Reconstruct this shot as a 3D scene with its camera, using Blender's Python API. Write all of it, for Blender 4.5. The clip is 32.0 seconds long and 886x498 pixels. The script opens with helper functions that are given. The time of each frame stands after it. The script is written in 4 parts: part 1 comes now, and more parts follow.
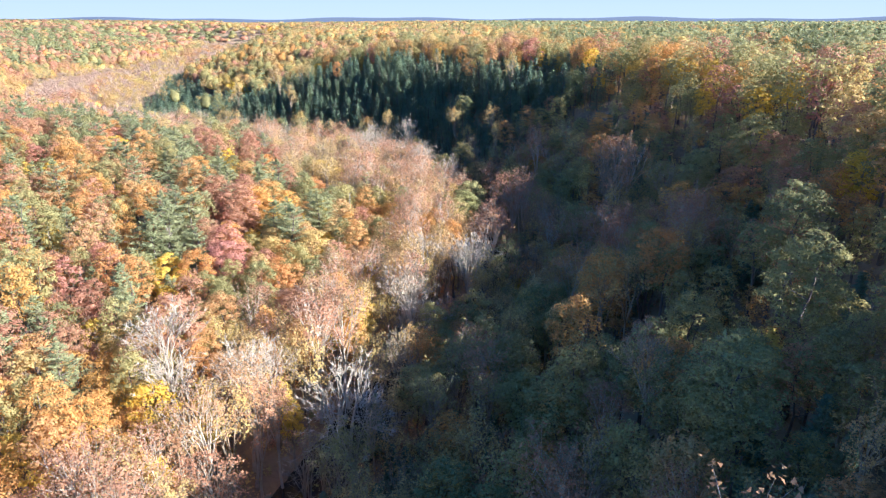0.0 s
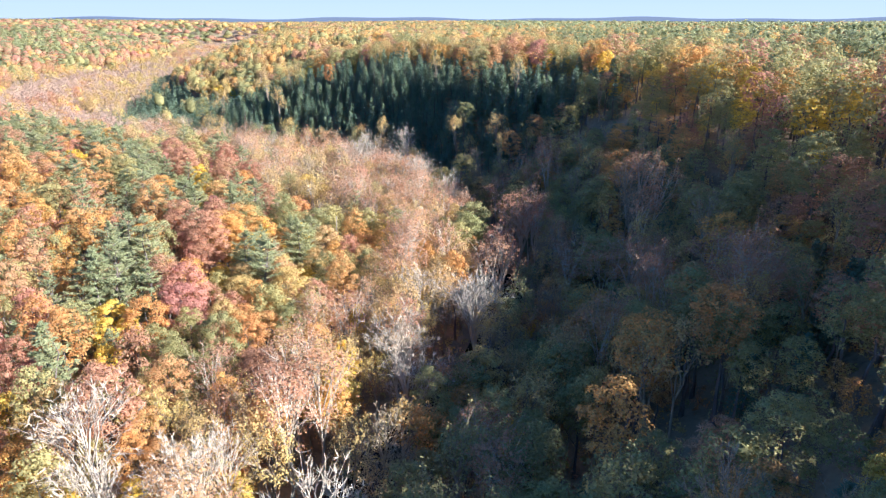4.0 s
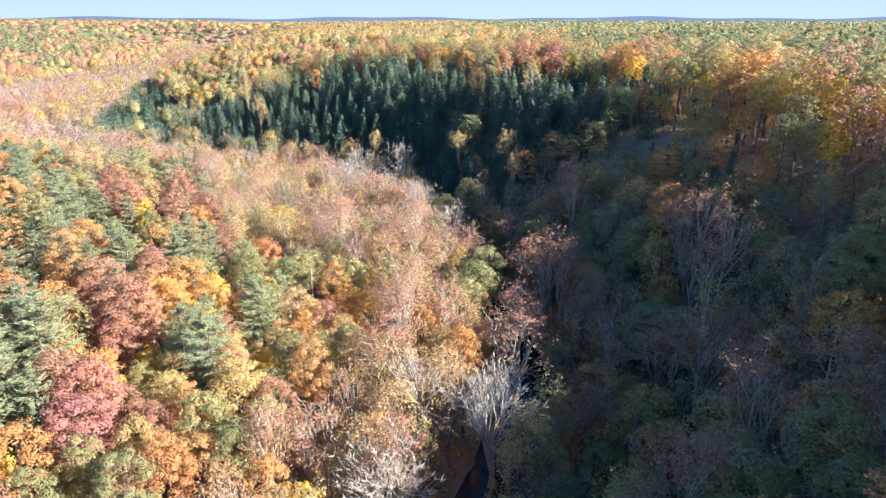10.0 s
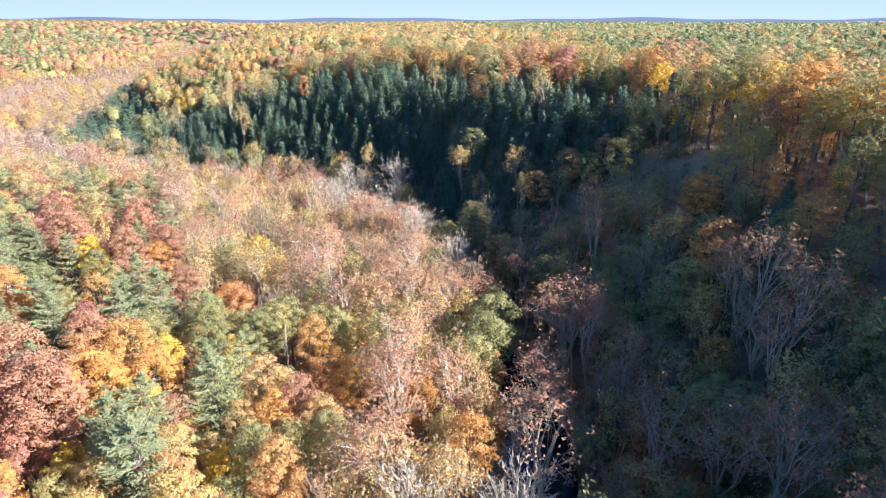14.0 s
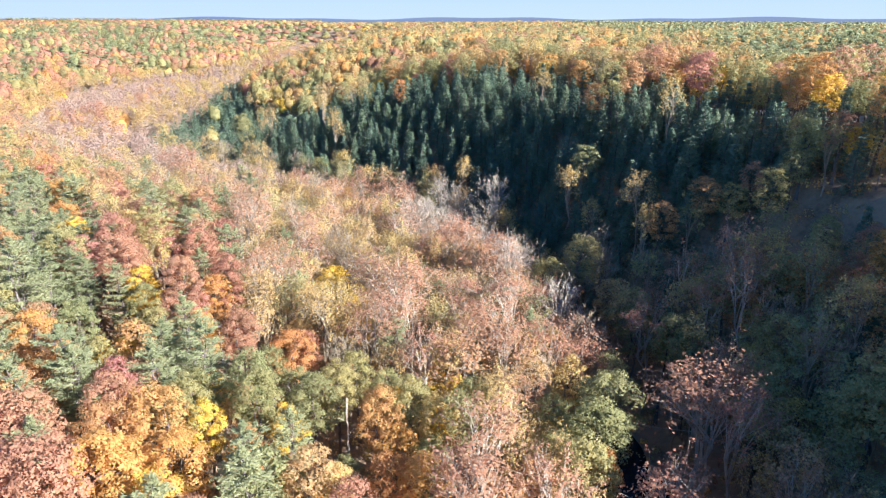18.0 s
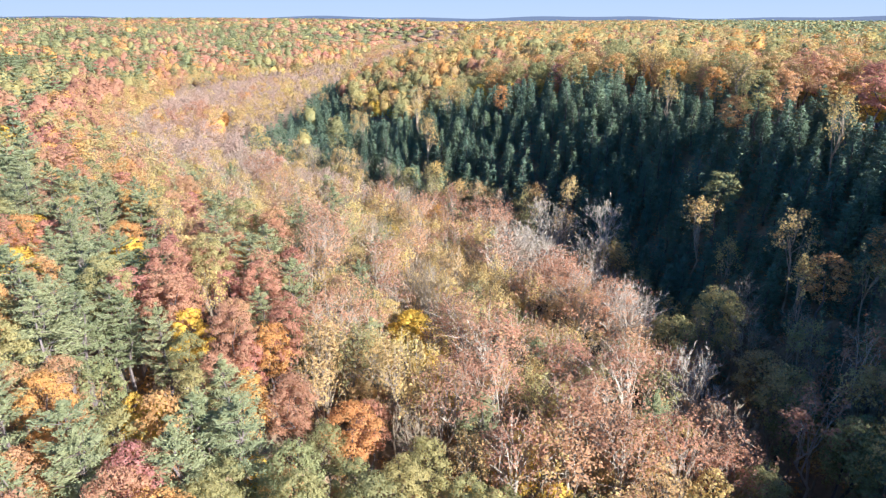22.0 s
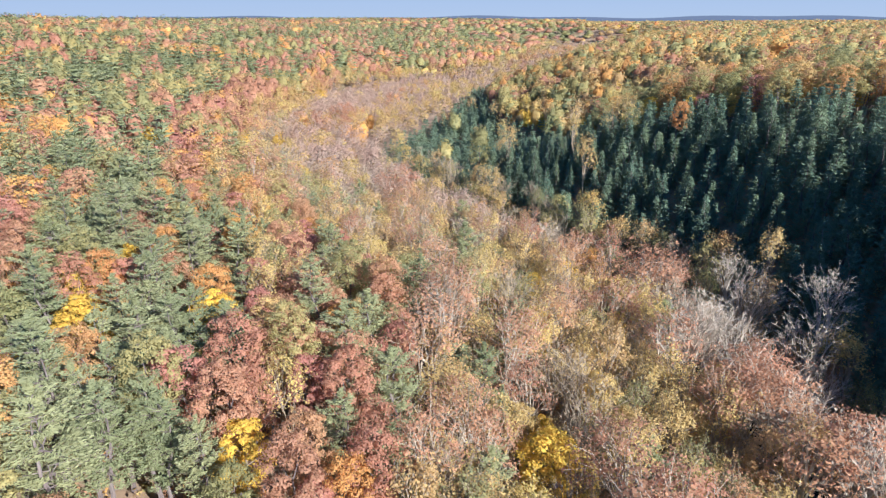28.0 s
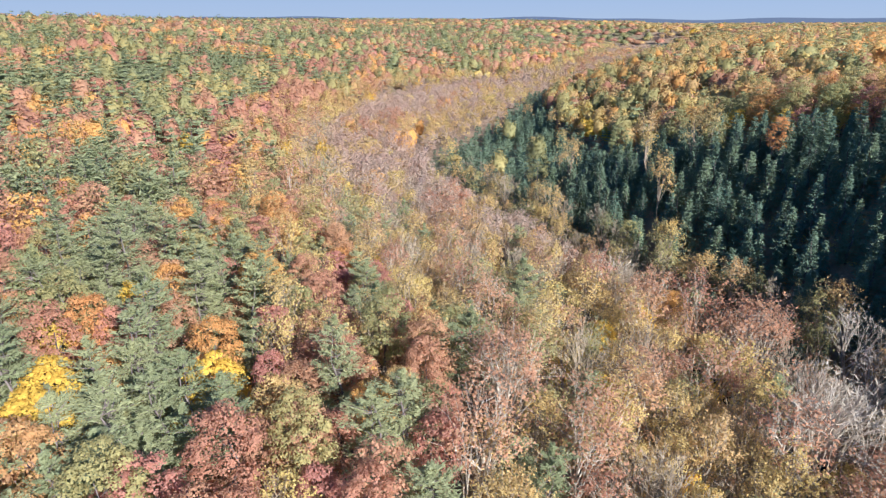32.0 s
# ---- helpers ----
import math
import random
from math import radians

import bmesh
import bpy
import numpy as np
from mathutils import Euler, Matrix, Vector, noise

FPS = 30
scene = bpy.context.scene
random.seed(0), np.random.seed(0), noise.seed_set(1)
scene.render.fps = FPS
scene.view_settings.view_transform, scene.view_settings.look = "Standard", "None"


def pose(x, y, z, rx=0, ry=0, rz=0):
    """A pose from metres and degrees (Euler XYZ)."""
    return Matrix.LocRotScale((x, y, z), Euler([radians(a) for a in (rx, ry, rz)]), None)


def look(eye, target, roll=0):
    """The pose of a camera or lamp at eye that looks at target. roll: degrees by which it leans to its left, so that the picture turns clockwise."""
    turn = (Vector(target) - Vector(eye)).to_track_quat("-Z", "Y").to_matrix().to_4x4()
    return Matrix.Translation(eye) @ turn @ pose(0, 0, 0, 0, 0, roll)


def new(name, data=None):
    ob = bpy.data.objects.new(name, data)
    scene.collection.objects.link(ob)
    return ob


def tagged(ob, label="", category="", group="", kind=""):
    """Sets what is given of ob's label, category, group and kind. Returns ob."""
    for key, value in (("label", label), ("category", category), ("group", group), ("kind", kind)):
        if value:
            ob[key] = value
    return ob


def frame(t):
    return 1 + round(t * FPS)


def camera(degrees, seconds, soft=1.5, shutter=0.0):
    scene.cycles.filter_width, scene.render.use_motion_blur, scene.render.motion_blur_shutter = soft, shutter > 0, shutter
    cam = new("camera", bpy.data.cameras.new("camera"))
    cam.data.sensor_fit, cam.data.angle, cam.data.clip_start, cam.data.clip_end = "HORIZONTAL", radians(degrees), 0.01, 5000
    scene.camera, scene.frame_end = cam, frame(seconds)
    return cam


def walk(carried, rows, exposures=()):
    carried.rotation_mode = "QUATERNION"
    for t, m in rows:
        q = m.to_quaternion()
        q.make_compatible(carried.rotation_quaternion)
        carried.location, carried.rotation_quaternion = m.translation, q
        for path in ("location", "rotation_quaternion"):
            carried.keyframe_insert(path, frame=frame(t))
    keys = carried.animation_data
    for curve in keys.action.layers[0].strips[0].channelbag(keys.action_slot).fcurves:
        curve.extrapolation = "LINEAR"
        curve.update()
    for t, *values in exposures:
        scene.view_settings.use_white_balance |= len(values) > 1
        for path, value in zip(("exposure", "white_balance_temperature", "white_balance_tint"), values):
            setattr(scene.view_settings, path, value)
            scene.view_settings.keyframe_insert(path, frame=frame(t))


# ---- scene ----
# The walk: a level flight up a wooded river valley, turning slowly to the left.
cam = camera(70.4, 32.0, soft=1.25)
PATH = [
    (0, (0.00, -0.00, 76.00), (0.000, 46.949, 58.801), -0.07),
    (1, (-0.29, 6.26, 76.04), (-0.227, 53.198, 58.818), -0.00),
    (2, (-0.46, 12.54, 75.99), (-0.352, 59.474, 58.750), 0.02),
    (3, (-0.44, 18.86, 75.95), (-0.329, 65.804, 58.741), -0.01),
    (3.5, (-0.39, 22.03, 75.91), (-0.268, 68.977, 58.700), -0.02),
    (5.5, (-0.24, 34.94, 75.79), (-0.181, 81.899, 58.613), 0.07),
    (6, (-0.28, 38.25, 75.82), (-0.230, 85.205, 58.632), 0.05),
    (7, (-0.61, 44.73, 75.80), (-0.510, 91.681, 58.601), 0.01),
    (8, (-0.89, 51.04, 75.82), (-0.744, 97.981, 58.613), -0.01),
    (9, (-1.09, 57.25, 75.80), (-0.947, 104.200, 58.609), -0.05),
    (10, (-1.06, 63.58, 75.80), (-0.913, 110.520, 58.581), -0.02),
    (11, (-1.15, 69.89, 75.76), (-1.023, 116.819, 58.512), -0.02),
    (12, (-1.38, 76.26, 75.76), (-1.199, 123.209, 58.566), -0.04),
    (13, (-1.64, 82.49, 75.80), (-1.454, 129.466, 58.668), 0.01),
    (13.5, (-1.78, 85.67, 75.91), (-1.376, 132.636, 58.749), 0.01),
    (15.5, (-2.30, 98.56, 76.46), (-3.383, 145.507, 59.286), -0.01),
    (16, (-2.47, 101.77, 76.43), (-4.996, 148.644, 59.208), -0.03),
    (16.5, (-2.66, 104.97, 76.33), (-6.363, 151.762, 59.093), -0.03),
    (17, (-2.92, 108.15, 76.28), (-7.774, 154.844, 59.070), -0.02),
    (18, (-3.78, 114.40, 76.28), (-10.809, 160.821, 59.087), 0.02),
    (19, (-5.00, 120.65, 76.23), (-14.107, 166.704, 59.012), 0.03),
    (20, (-6.36, 126.78, 76.17), (-17.450, 172.382, 58.909), -0.00),
    (21, (-7.87, 132.57, 76.30), (-20.597, 177.721, 58.998), -0.04),
    (22, (-9.49, 138.07, 76.56), (-23.581, 182.832, 59.297), 0.00),
    (22.5, (-10.40, 140.92, 76.68), (-24.849, 185.568, 59.420), -0.02),
    (23, (-11.41, 143.83, 76.76), (-26.273, 188.323, 59.452), -0.04),
    (23.5, (-12.47, 146.75, 76.76), (-28.021, 191.018, 59.486), -0.01),
    (24, (-13.57, 149.57, 76.73), (-30.172, 193.450, 59.457), -0.00),
    (25, (-15.79, 154.86, 76.73), (-34.372, 197.949, 59.456), 0.03),
    (25.5, (-16.93, 157.35, 76.71), (-36.484, 199.989, 59.418), 0.03),
    (27.5, (-21.72, 167.32, 76.87), (-45.031, 208.051, 59.619), -0.02),
    (28, (-23.01, 169.79, 76.86), (-47.176, 210.008, 59.571), -0.06),
    (29, (-25.83, 174.56, 76.84), (-51.643, 213.749, 59.576), -0.07),
    (30, (-29.04, 179.24, 76.72), (-56.061, 217.612, 59.482), -0.05),
    (30.5, (-30.76, 181.54, 76.68), (-58.148, 219.661, 59.448), -0.03),
    (31, (-32.51, 183.84, 76.64), (-59.875, 221.981, 59.415), 0.02),
    (32, (-36.13, 188.45, 76.65), (-63.418, 226.643, 59.429), 0.14),
]
walk(cam, [(t, look(eye, target, roll)) for t, eye, target, roll in PATH], exposures=[(0, 1.95, 5270, 16), (13, 1.95, 5270, 16), (20, 1.8, 5270, 16), (32, 1.28, 5220, 16)])

# ---- light: low autumn sun over the ridge, clear sky ----
SUN_ELEVATION, SUN_TOWARDS = radians(28.4), radians(108)      # towards: clockwise from +y
world = bpy.data.worlds.new("sky")
scene.world = world
world.use_nodes = True
sky = world.node_tree.nodes.new("ShaderNodeTexSky")
sky.sky_type, sky.sun_disc = "NISHITA", False
sky.sun_elevation, sky.sun_rotation = SUN_ELEVATION, SUN_TOWARDS
sky.altitude, sky.air_density, sky.dust_density, sky.ozone_density = 4000, 0.65, 0.0, 2.0
background = world.node_tree.nodes["Background"]
background.inputs["Strength"].default_value = 0.118
deeper = world.node_tree.nodes.new("ShaderNodeHueSaturation")
deeper.inputs["Saturation"].default_value = 1.2
world.node_tree.links.new(sky.outputs["Color"], deeper.inputs["Color"])
world.node_tree.links.new(deeper.outputs["Color"], background.inputs["Color"])
sun = new("sun", bpy.data.lights.new("sun", "SUN"))
sun.data.energy, sun.data.angle, sun.data.color = 5.0, radians(0.53), (1.0, 0.95, 0.87)
sun_dir = Vector((math.sin(SUN_TOWARDS) * math.cos(SUN_ELEVATION), math.cos(SUN_TOWARDS) * math.cos(SUN_ELEVATION), math.sin(SUN_ELEVATION)))
sun.matrix_world = look(sun_dir * 300, (0, 0, 0))

# ---- materials ----


def nodes_of(name):
    mat = bpy.data.materials.new(name)
    mat.use_nodes = True
    tree = mat.node_tree
    tree.nodes.clear()
    out = tree.nodes.new("ShaderNodeOutputMaterial")
    return mat, tree, out


def ramp_of(tree, stops):
    ramp = tree.nodes.new("ShaderNodeValToRGB")
    ramp.color_ramp.elements.remove(ramp.color_ramp.elements[1])
    for n, (at, colour) in enumerate(stops):
        el = ramp.color_ramp.elements[0] if n == 0 else ramp.color_ramp.elements.new(at)
        el.position, el.color = at, (*colour, 1)
    return ramp


def math_node(tree, op, a, b=None):
    node = tree.nodes.new("ShaderNodeMath")
    node.operation = op
    for socket, value in zip(node.inputs, (a, b)):
        if value is None:
            continue
        if isinstance(value, (int, float)):
            socket.default_value = value
        else:
            tree.links.new(value, socket)
    return node.outputs[0]


def leaf_material(name, colours, through_light=0.44, spread=0.2):
    """Foliage: a colour of its own for each tree, and a lighter or darker one for each spray of leaves."""
    mat, tree, out = nodes_of(name)
    info, geo, tint = (tree.nodes.new(k) for k in ("ShaderNodeObjectInfo", "ShaderNodeNewGeometry", "ShaderNodeAttribute"))
    tint.attribute_name = "tint"
    island = geo.outputs["Random Per Island"]
    which = math_node(tree, "FRACT", math_node(tree, "ADD", info.outputs["Random"], tint.outputs["Fac"]))
    shift = math_node(tree, "MULTIPLY", math_node(tree, "SUBTRACT", island, 0.5), 0.1)
    pick = math_node(tree, "ADD", which, shift)
    ramp = ramp_of(tree, [(n / max(1, len(colours) - 1), c) for n, c in enumerate(colours)])
    tree.links.new(pick, ramp.inputs[0])
    hsv = tree.nodes.new("ShaderNodeHueSaturation")
    value = math_node(tree, "MULTIPLY_ADD", math_node(tree, "FRACT", math_node(tree, "MULTIPLY", island, 7.31)), 2 * spread)
    value.node.inputs[2].default_value = 1.27 - spread
    tree.links.new(value, hsv.inputs["Value"])
    tree.links.new(ramp.outputs[0], hsv.inputs["Color"])
    front = tree.nodes.new("ShaderNodeBsdfPrincipled")
    front.inputs["Roughness"].default_value = 0.6
    front.inputs["Specular IOR Level"].default_value = 0.1
    back = tree.nodes.new("ShaderNodeBsdfTranslucent")
    mix = tree.nodes.new("ShaderNodeMixShader")
    mix.inputs[0].default_value = through_light
    coord, grain, bump = (tree.nodes.new(k) for k in ("ShaderNodeTexCoord", "ShaderNodeTexNoise", "ShaderNodeBump"))
    grain.inputs["Scale"].default_value, grain.inputs["Detail"].default_value = 5.0, 2
    bump.inputs["Strength"].default_value, bump.inputs["Distance"].default_value = 0.7, 0.12
    tree.links.new(coord.outputs["Object"], grain.inputs["Vector"])
    tree.links.new(grain.outputs["Fac"], bump.inputs["Height"])
    tree.links.new(bump.outputs[0], front.inputs["Normal"])
    tree.links.new(hsv.outputs[0], front.inputs["Base Color"])
    tree.links.new(hsv.outputs[0], back.inputs["Color"])
    tree.links.new(front.outputs[0], mix.inputs[1])
    tree.links.new(back.outputs[0], mix.inputs[2])
    tree.links.new(mix.outputs[0], out.inputs[0])
    return mat


def solid_material(name, colours, scale, roughness, stretch=(1, 1, 1), bump=0.0):
    """Bark, earth and stone: noise at two sizes, in metres."""
    mat, tree, out = nodes_of(name)
    coord, mapping = tree.nodes.new("ShaderNodeTexCoord"), tree.nodes.new("ShaderNodeMapping")
    mapping.inputs["Scale"].default_value = stretch
    tree.links.new(coord.outputs["Object"], mapping.inputs[0])
    noises = []
    for size, detail in ((scale, 6), (scale * 9, 4)):
        n = tree.nodes.new("ShaderNodeTexNoise")
        n.inputs["Scale"].default_value, n.inputs["Detail"].default_value = size, detail
        tree.links.new(mapping.outputs[0], n.inputs["Vector"])
        noises.append(n.outputs["Fac"])
    fac = math_node(tree, "ADD", math_node(tree, "MULTIPLY", noises[0], 0.65), math_node(tree, "MULTIPLY", noises[1], 0.35))
    ramp = ramp_of(tree, [(0.3 + 0.4 * n / max(1, len(colours) - 1), c) for n, c in enumerate(colours)])
    tree.links.new(fac, ramp.inputs[0])
    bsdf = tree.nodes.new("ShaderNodeBsdfPrincipled")
    bsdf.inputs["Roughness"].default_value = roughness
    tree.links.new(ramp.outputs[0], bsdf.inputs["Base Color"])
    if bump:
        b = tree.nodes.new("ShaderNodeBump")
        b.inputs["Strength"].default_value, b.inputs["Distance"].default_value = bump, 0.1
        tree.links.new(fac, b.inputs["Height"])
        tree.links.new(b.outputs[0], bsdf.inputs["Normal"])
    tree.links.new(bsdf.outputs[0], out.inputs[0])
    return mat


LEAF = {
    "pine": leaf_material("pine_needles", [(0.215, 0.225, 0.099), (0.25, 0.25, 0.110), (0.285, 0.275, 0.118)], 0.28),
    "hemlock": leaf_material("hemlock_needles", [(0.11, 0.15, 0.09), (0.14, 0.175, 0.097), (0.168, 0.198, 0.102)], 0.2),
    "rust": leaf_material("rust_oak_leaves", [(0.34, 0.18, 0.095), (0.41, 0.225, 0.112), (0.38, 0.185, 0.103), (0.43, 0.25, 0.112)]),
    "red": leaf_material("crimson_leaves", [(0.40, 0.185, 0.118), (0.42, 0.20, 0.115), (0.35, 0.155, 0.112)]),
    "orange": leaf_material("orange_leaves", [(0.48, 0.235, 0.078), (0.53, 0.295, 0.076), (0.44, 0.245, 0.101)]),
    "yellow": leaf_material("yellow_leaves", [(0.54, 0.345, 0.050), (0.60, 0.40, 0.056), (0.50, 0.36, 0.090)]),
    "olive": leaf_material("olive_leaves", [(0.215, 0.20, 0.078), (0.28, 0.245, 0.090), (0.36, 0.29, 0.101), (0.24, 0.235, 0.090)]),
    "pale": leaf_material("pale_leaves", [(0.36, 0.255, 0.174), (0.40, 0.29, 0.190), (0.38, 0.25, 0.168), (0.41, 0.305, 0.185)]),
    "tan": leaf_material("tan_leaves", [(0.43, 0.30, 0.108), (0.48, 0.345, 0.112), (0.44, 0.275, 0.112), (0.50, 0.375, 0.108)]),
}
BARK = solid_material("dark_bark", [(0.06, 0.045, 0.035), (0.16, 0.12, 0.09), (0.22, 0.18, 0.14)], 2.0, 0.95, (1, 1, 0.2), 0.6)
PALE_BARK = solid_material("pale_bark", [(0.26, 0.20, 0.125), (0.45, 0.36, 0.235), (0.57, 0.475, 0.33)], 0.8, 0.85, (1, 1, 0.35), 0.4)
GREY_BARK = solid_material("grey_bark", [(0.17, 0.125, 0.07), (0.31, 0.235, 0.135), (0.41, 0.315, 0.19)], 1.5, 0.9, (1, 1, 0.25), 0.5)

# ---- the lie of the land ----
RIVER_LINE = [(-75, -160), (-55, -60), (-42, 0), (-30, 60), (-13, 112), (5, 142), (15, 172), (17, 200), (10, 232), (-6, 264), (-28, 297), (-58, 322),
              (-97, 341), (-142, 364), (-187, 400), (-232, 443), (-275, 505), (-310, 595), (-325, 705), (-332, 860), (-352, 1010), (-430, 1300), (-560, 1700), (-860, 2600)]


def smooth_line(points, steps):
    out = []
    for k in range(1, len(points) - 2):
        p0, p1, p2, p3 = (np.array(points[k + j], float) for j in (-1, 0, 1, 2))
        for u in np.linspace(0, 1, steps, endpoint=False):
            out.append(0.5 * (2 * p1 + (p2 - p0) * u + (2 * p0 - 5 * p1 + 4 * p2 - p3) * u**2 + (3 * p1 - p0 - 3 * p2 + p3) * u**3))
    return np.array(out)


RIVER = smooth_line(RIVER_LINE, 8)


def river_reach(x, y, low, high):
    """Metres from one reach of the river's middle line."""
    best = np.full(np.shape(x), 1e9)
    for a, b in zip(RIVER[low:high], RIVER[low + 1 : high + 1]):
        d = b - a
        u = np.clip(((x - a[0]) * d[0] + (y - a[1]) * d[1]) / (d @ d), 0, 1)
        best = np.minimum(best, np.hypot(x - a[0] - u * d[0], y - a[1] - u * d[1]))
    return best


BEND = 106      # where the river turns round the foot of the spur


def river_side(x, y):
    """Metres from the river's middle: positive on its right, negative on its left, looking along the flight; and how far along the line."""
    x, y = np.atleast_1d(np.asarray(x, float)), np.atleast_1d(np.asarray(y, float))
    best, side, along = np.full(x.shape, 1e9), np.zeros(x.shape), np.zeros(x.shape)
    for n, (a, b) in enumerate(zip(RIVER[:-1], RIVER[1:])):
        d = b - a
        u = np.clip(((x - a[0]) * d[0] + (y - a[1]) * d[1]) / (d @ d), 0, 1)
        ex, ey = x - a[0] - u * d[0], y - a[1] - u * d[1]
        far = np.hypot(ex, ey)
        near = far < best
        best = np.where(near, far, best)
        side = np.where(near, np.where(d[0] * ey - d[1] * ex < 0, 1.0, -1.0), side)
        along = np.where(near, n + u, along)
    return best * side, along


def soft_noise(x, y, size, seed):
    """Smooth rolling noise from a few waves, between about -1 and 1."""
    rng = np.random.default_rng(seed)
    total = np.zeros(np.shape(x))
    for k in range(6):
        a, ph = rng.uniform(0, 2 * np.pi), rng.uniform(0, 2 * np.pi)
        w = 2 * np.pi / (size * rng.uniform(0.6, 1.5))
        total = total + np.sin((x * np.cos(a) + y * np.sin(a)) * w + ph)
    return total / 3


def ground_at(x, y):
    x, y = np.atleast_1d(np.asarray(x, float)), np.atleast_1d(np.asarray(y, float))
    d, _ = river_side(x, y)
    shift = 17 * np.clip((195 - y) / 50, 0, 1) + 10 * np.clip((100 - y) / 30, 0, 1)
    steep = 1 + 0.45 * np.clip((y - 235) / 45, 0, 1)
    near, beyond = river_reach(x, y, 0, BEND), river_reach(x, y, BEND, len(RIVER) - 1)
    off = (near - shift) * np.where(near > 12, steep, 1)
    even = np.clip((y - 235) / 45, 0, 1)
    near = (1 - even) * np.interp(off, [0, 7, 14, 24, 34, 46, 54, 64, 90, 200, 600], [-1, 1, 4, 12, 19.5, 28.5, 36, 43.5, 46, 47, 47])
    near = near + even * np.interp(off, [0, 7, 14, 24, 40, 50, 57, 66, 90, 200, 600], [-1, 1, 3, 9.5, 21, 28.5, 34.5, 41, 45, 46, 47])
    beyond = np.interp(beyond, [0, 7, 20, 40, 90, 130, 175, 260], [-1, 1, 3, 6, 19, 36, 45, 54])
    right = -np.log(np.exp(-near / 2.5) + np.exp(-beyond / 2.5)) * 2.5
    right = np.maximum(right, np.minimum(near, beyond) - 1.7)
    left = np.interp(-d, [0, 5, 8, 40, 58, 78, 120, 180, 300, 450, 900], [-1, -1, 1.2, 4, 9, 15.5, 21, 29, 43, 54, 57])
    z = np.where(d > 0, np.where(d < 5, -1, right), left)
    far = np.clip((np.hypot(x, y - 100) - 900) / 2600, 0, 1)
    amount = np.clip((np.abs(d) - 8) / 60, 0, 1)
    z = z + amount * (1.6 * soft_noise(x, y, 70, 1) + 0.5 * soft_noise(x, y, 19, 2))
    z = z + far * (7 * soft_noise(x, y, 1500, 3) - 3)
    z = z + 8 * np.exp(-((x + 640) ** 2 + (y - 480) ** 2) / 240**2)          # a low hilltop on the left
    z = z - 3 * np.clip((-d - 300) / 300, 0, 1)
    return z


def sheet(name, xs, ys, z, mat):
    nx, ny = len(xs), len(ys)
    gx, gy = np.meshgrid(xs, ys)
    verts = np.stack([gx.ravel(), gy.ravel(), z(gx.ravel(), gy.ravel())], 1)
    i = np.arange(nx * ny).reshape(ny, nx)
    faces = np.stack([i[:-1, :-1], i[:-1, 1:], i[1:, 1:], i[1:, :-1]], -1).reshape(-1, 4)
    mesh = bpy.data.meshes.new(name)
    mesh.from_pydata(verts.tolist(), [], faces.tolist())
    mesh.polygons.foreach_set("use_smooth", np.ones(len(faces), bool))
    mesh.materials.append(mat)
    return new(name, mesh)


def spaced(centre, half, fine, most):
    out, step, at = [0.0], fine, 0.0
    while at < half:
        at += step
        out.append(at)
        if at > 320:
            step = min(step * 1.13, most)
    out = np.array(out)
    return np.concatenate([-out[:0:-1], out]) + centre


LITTER = solid_material("leaf_litter", [(0.12, 0.08, 0.045), (0.25, 0.165, 0.085), (0.34, 0.225, 0.115), (0.24, 0.175, 0.09)], 0.12, 1.0, (1, 1, 1), 0.8)
ground = sheet("ground", spaced(-60, 4300, 4.5, 160), spaced(220, 4300, 4.5, 160), ground_at, LITTER)
tagged(ground, "forest floor of brown fallen leaves and earth", "ground", kind="structure")

mat, tree, out = nodes_of("river_water")
water_bsdf = tree.nodes.new("ShaderNodeBsdfPrincipled")
water_bsdf.inputs["Base Color"].default_value = (0.012, 0.016, 0.018, 1)
water_bsdf.inputs["Roughness"].default_value = 0.08
ripple, ripple_bump = tree.nodes.new("ShaderNodeTexNoise"), tree.nodes.new("ShaderNodeBump")
ripple.inputs["Scale"].default_value, ripple.inputs["Detail"].default_value = 1.6, 5
ripple_bump.inputs["Strength"].default_value, ripple_bump.inputs["Distance"].default_value = 0.25, 0.05
wcoord = tree.nodes.new("ShaderNodeTexCoord")
tree.links.new(wcoord.outputs["Object"], ripple.inputs["Vector"])
tree.links.new(ripple.outputs["Fac"], ripple_bump.inputs["Height"])
tree.links.new(ripple_bump.outputs[0], water_bsdf.inputs["Normal"])
tree.links.new(water_bsdf.outputs[0], out.inputs[0])
WATER = mat
along_dir = np.gradient(RIVER, axis=0)
along_dir /= np.linalg.norm(along_dir, axis=1, keepdims=True)
across = np.stack([along_dir[:, 1], -along_dir[:, 0]], 1)
river_verts = np.concatenate([np.c_[RIVER + across * (w * np.interp(RIVER[:, 1], [200, 235], [6.2, 2.4]))[:, None], np.zeros(len(RIVER))] for w in (-1, 0, 1)])
n_r = len(RIVER)
river_faces = [(k + s * n_r, k + 1 + s * n_r, k + 1 + (s + 1) * n_r, k + (s + 1) * n_r) for s in (0, 1) for k in range(n_r - 1)]
river_mesh = bpy.data.meshes.new("river")
river_mesh.from_pydata(river_verts.tolist(), [], river_faces)
river_mesh.materials.append(WATER)
tagged(new("river", river_mesh), "dark calm river water winding through woods", "water", kind="structure")

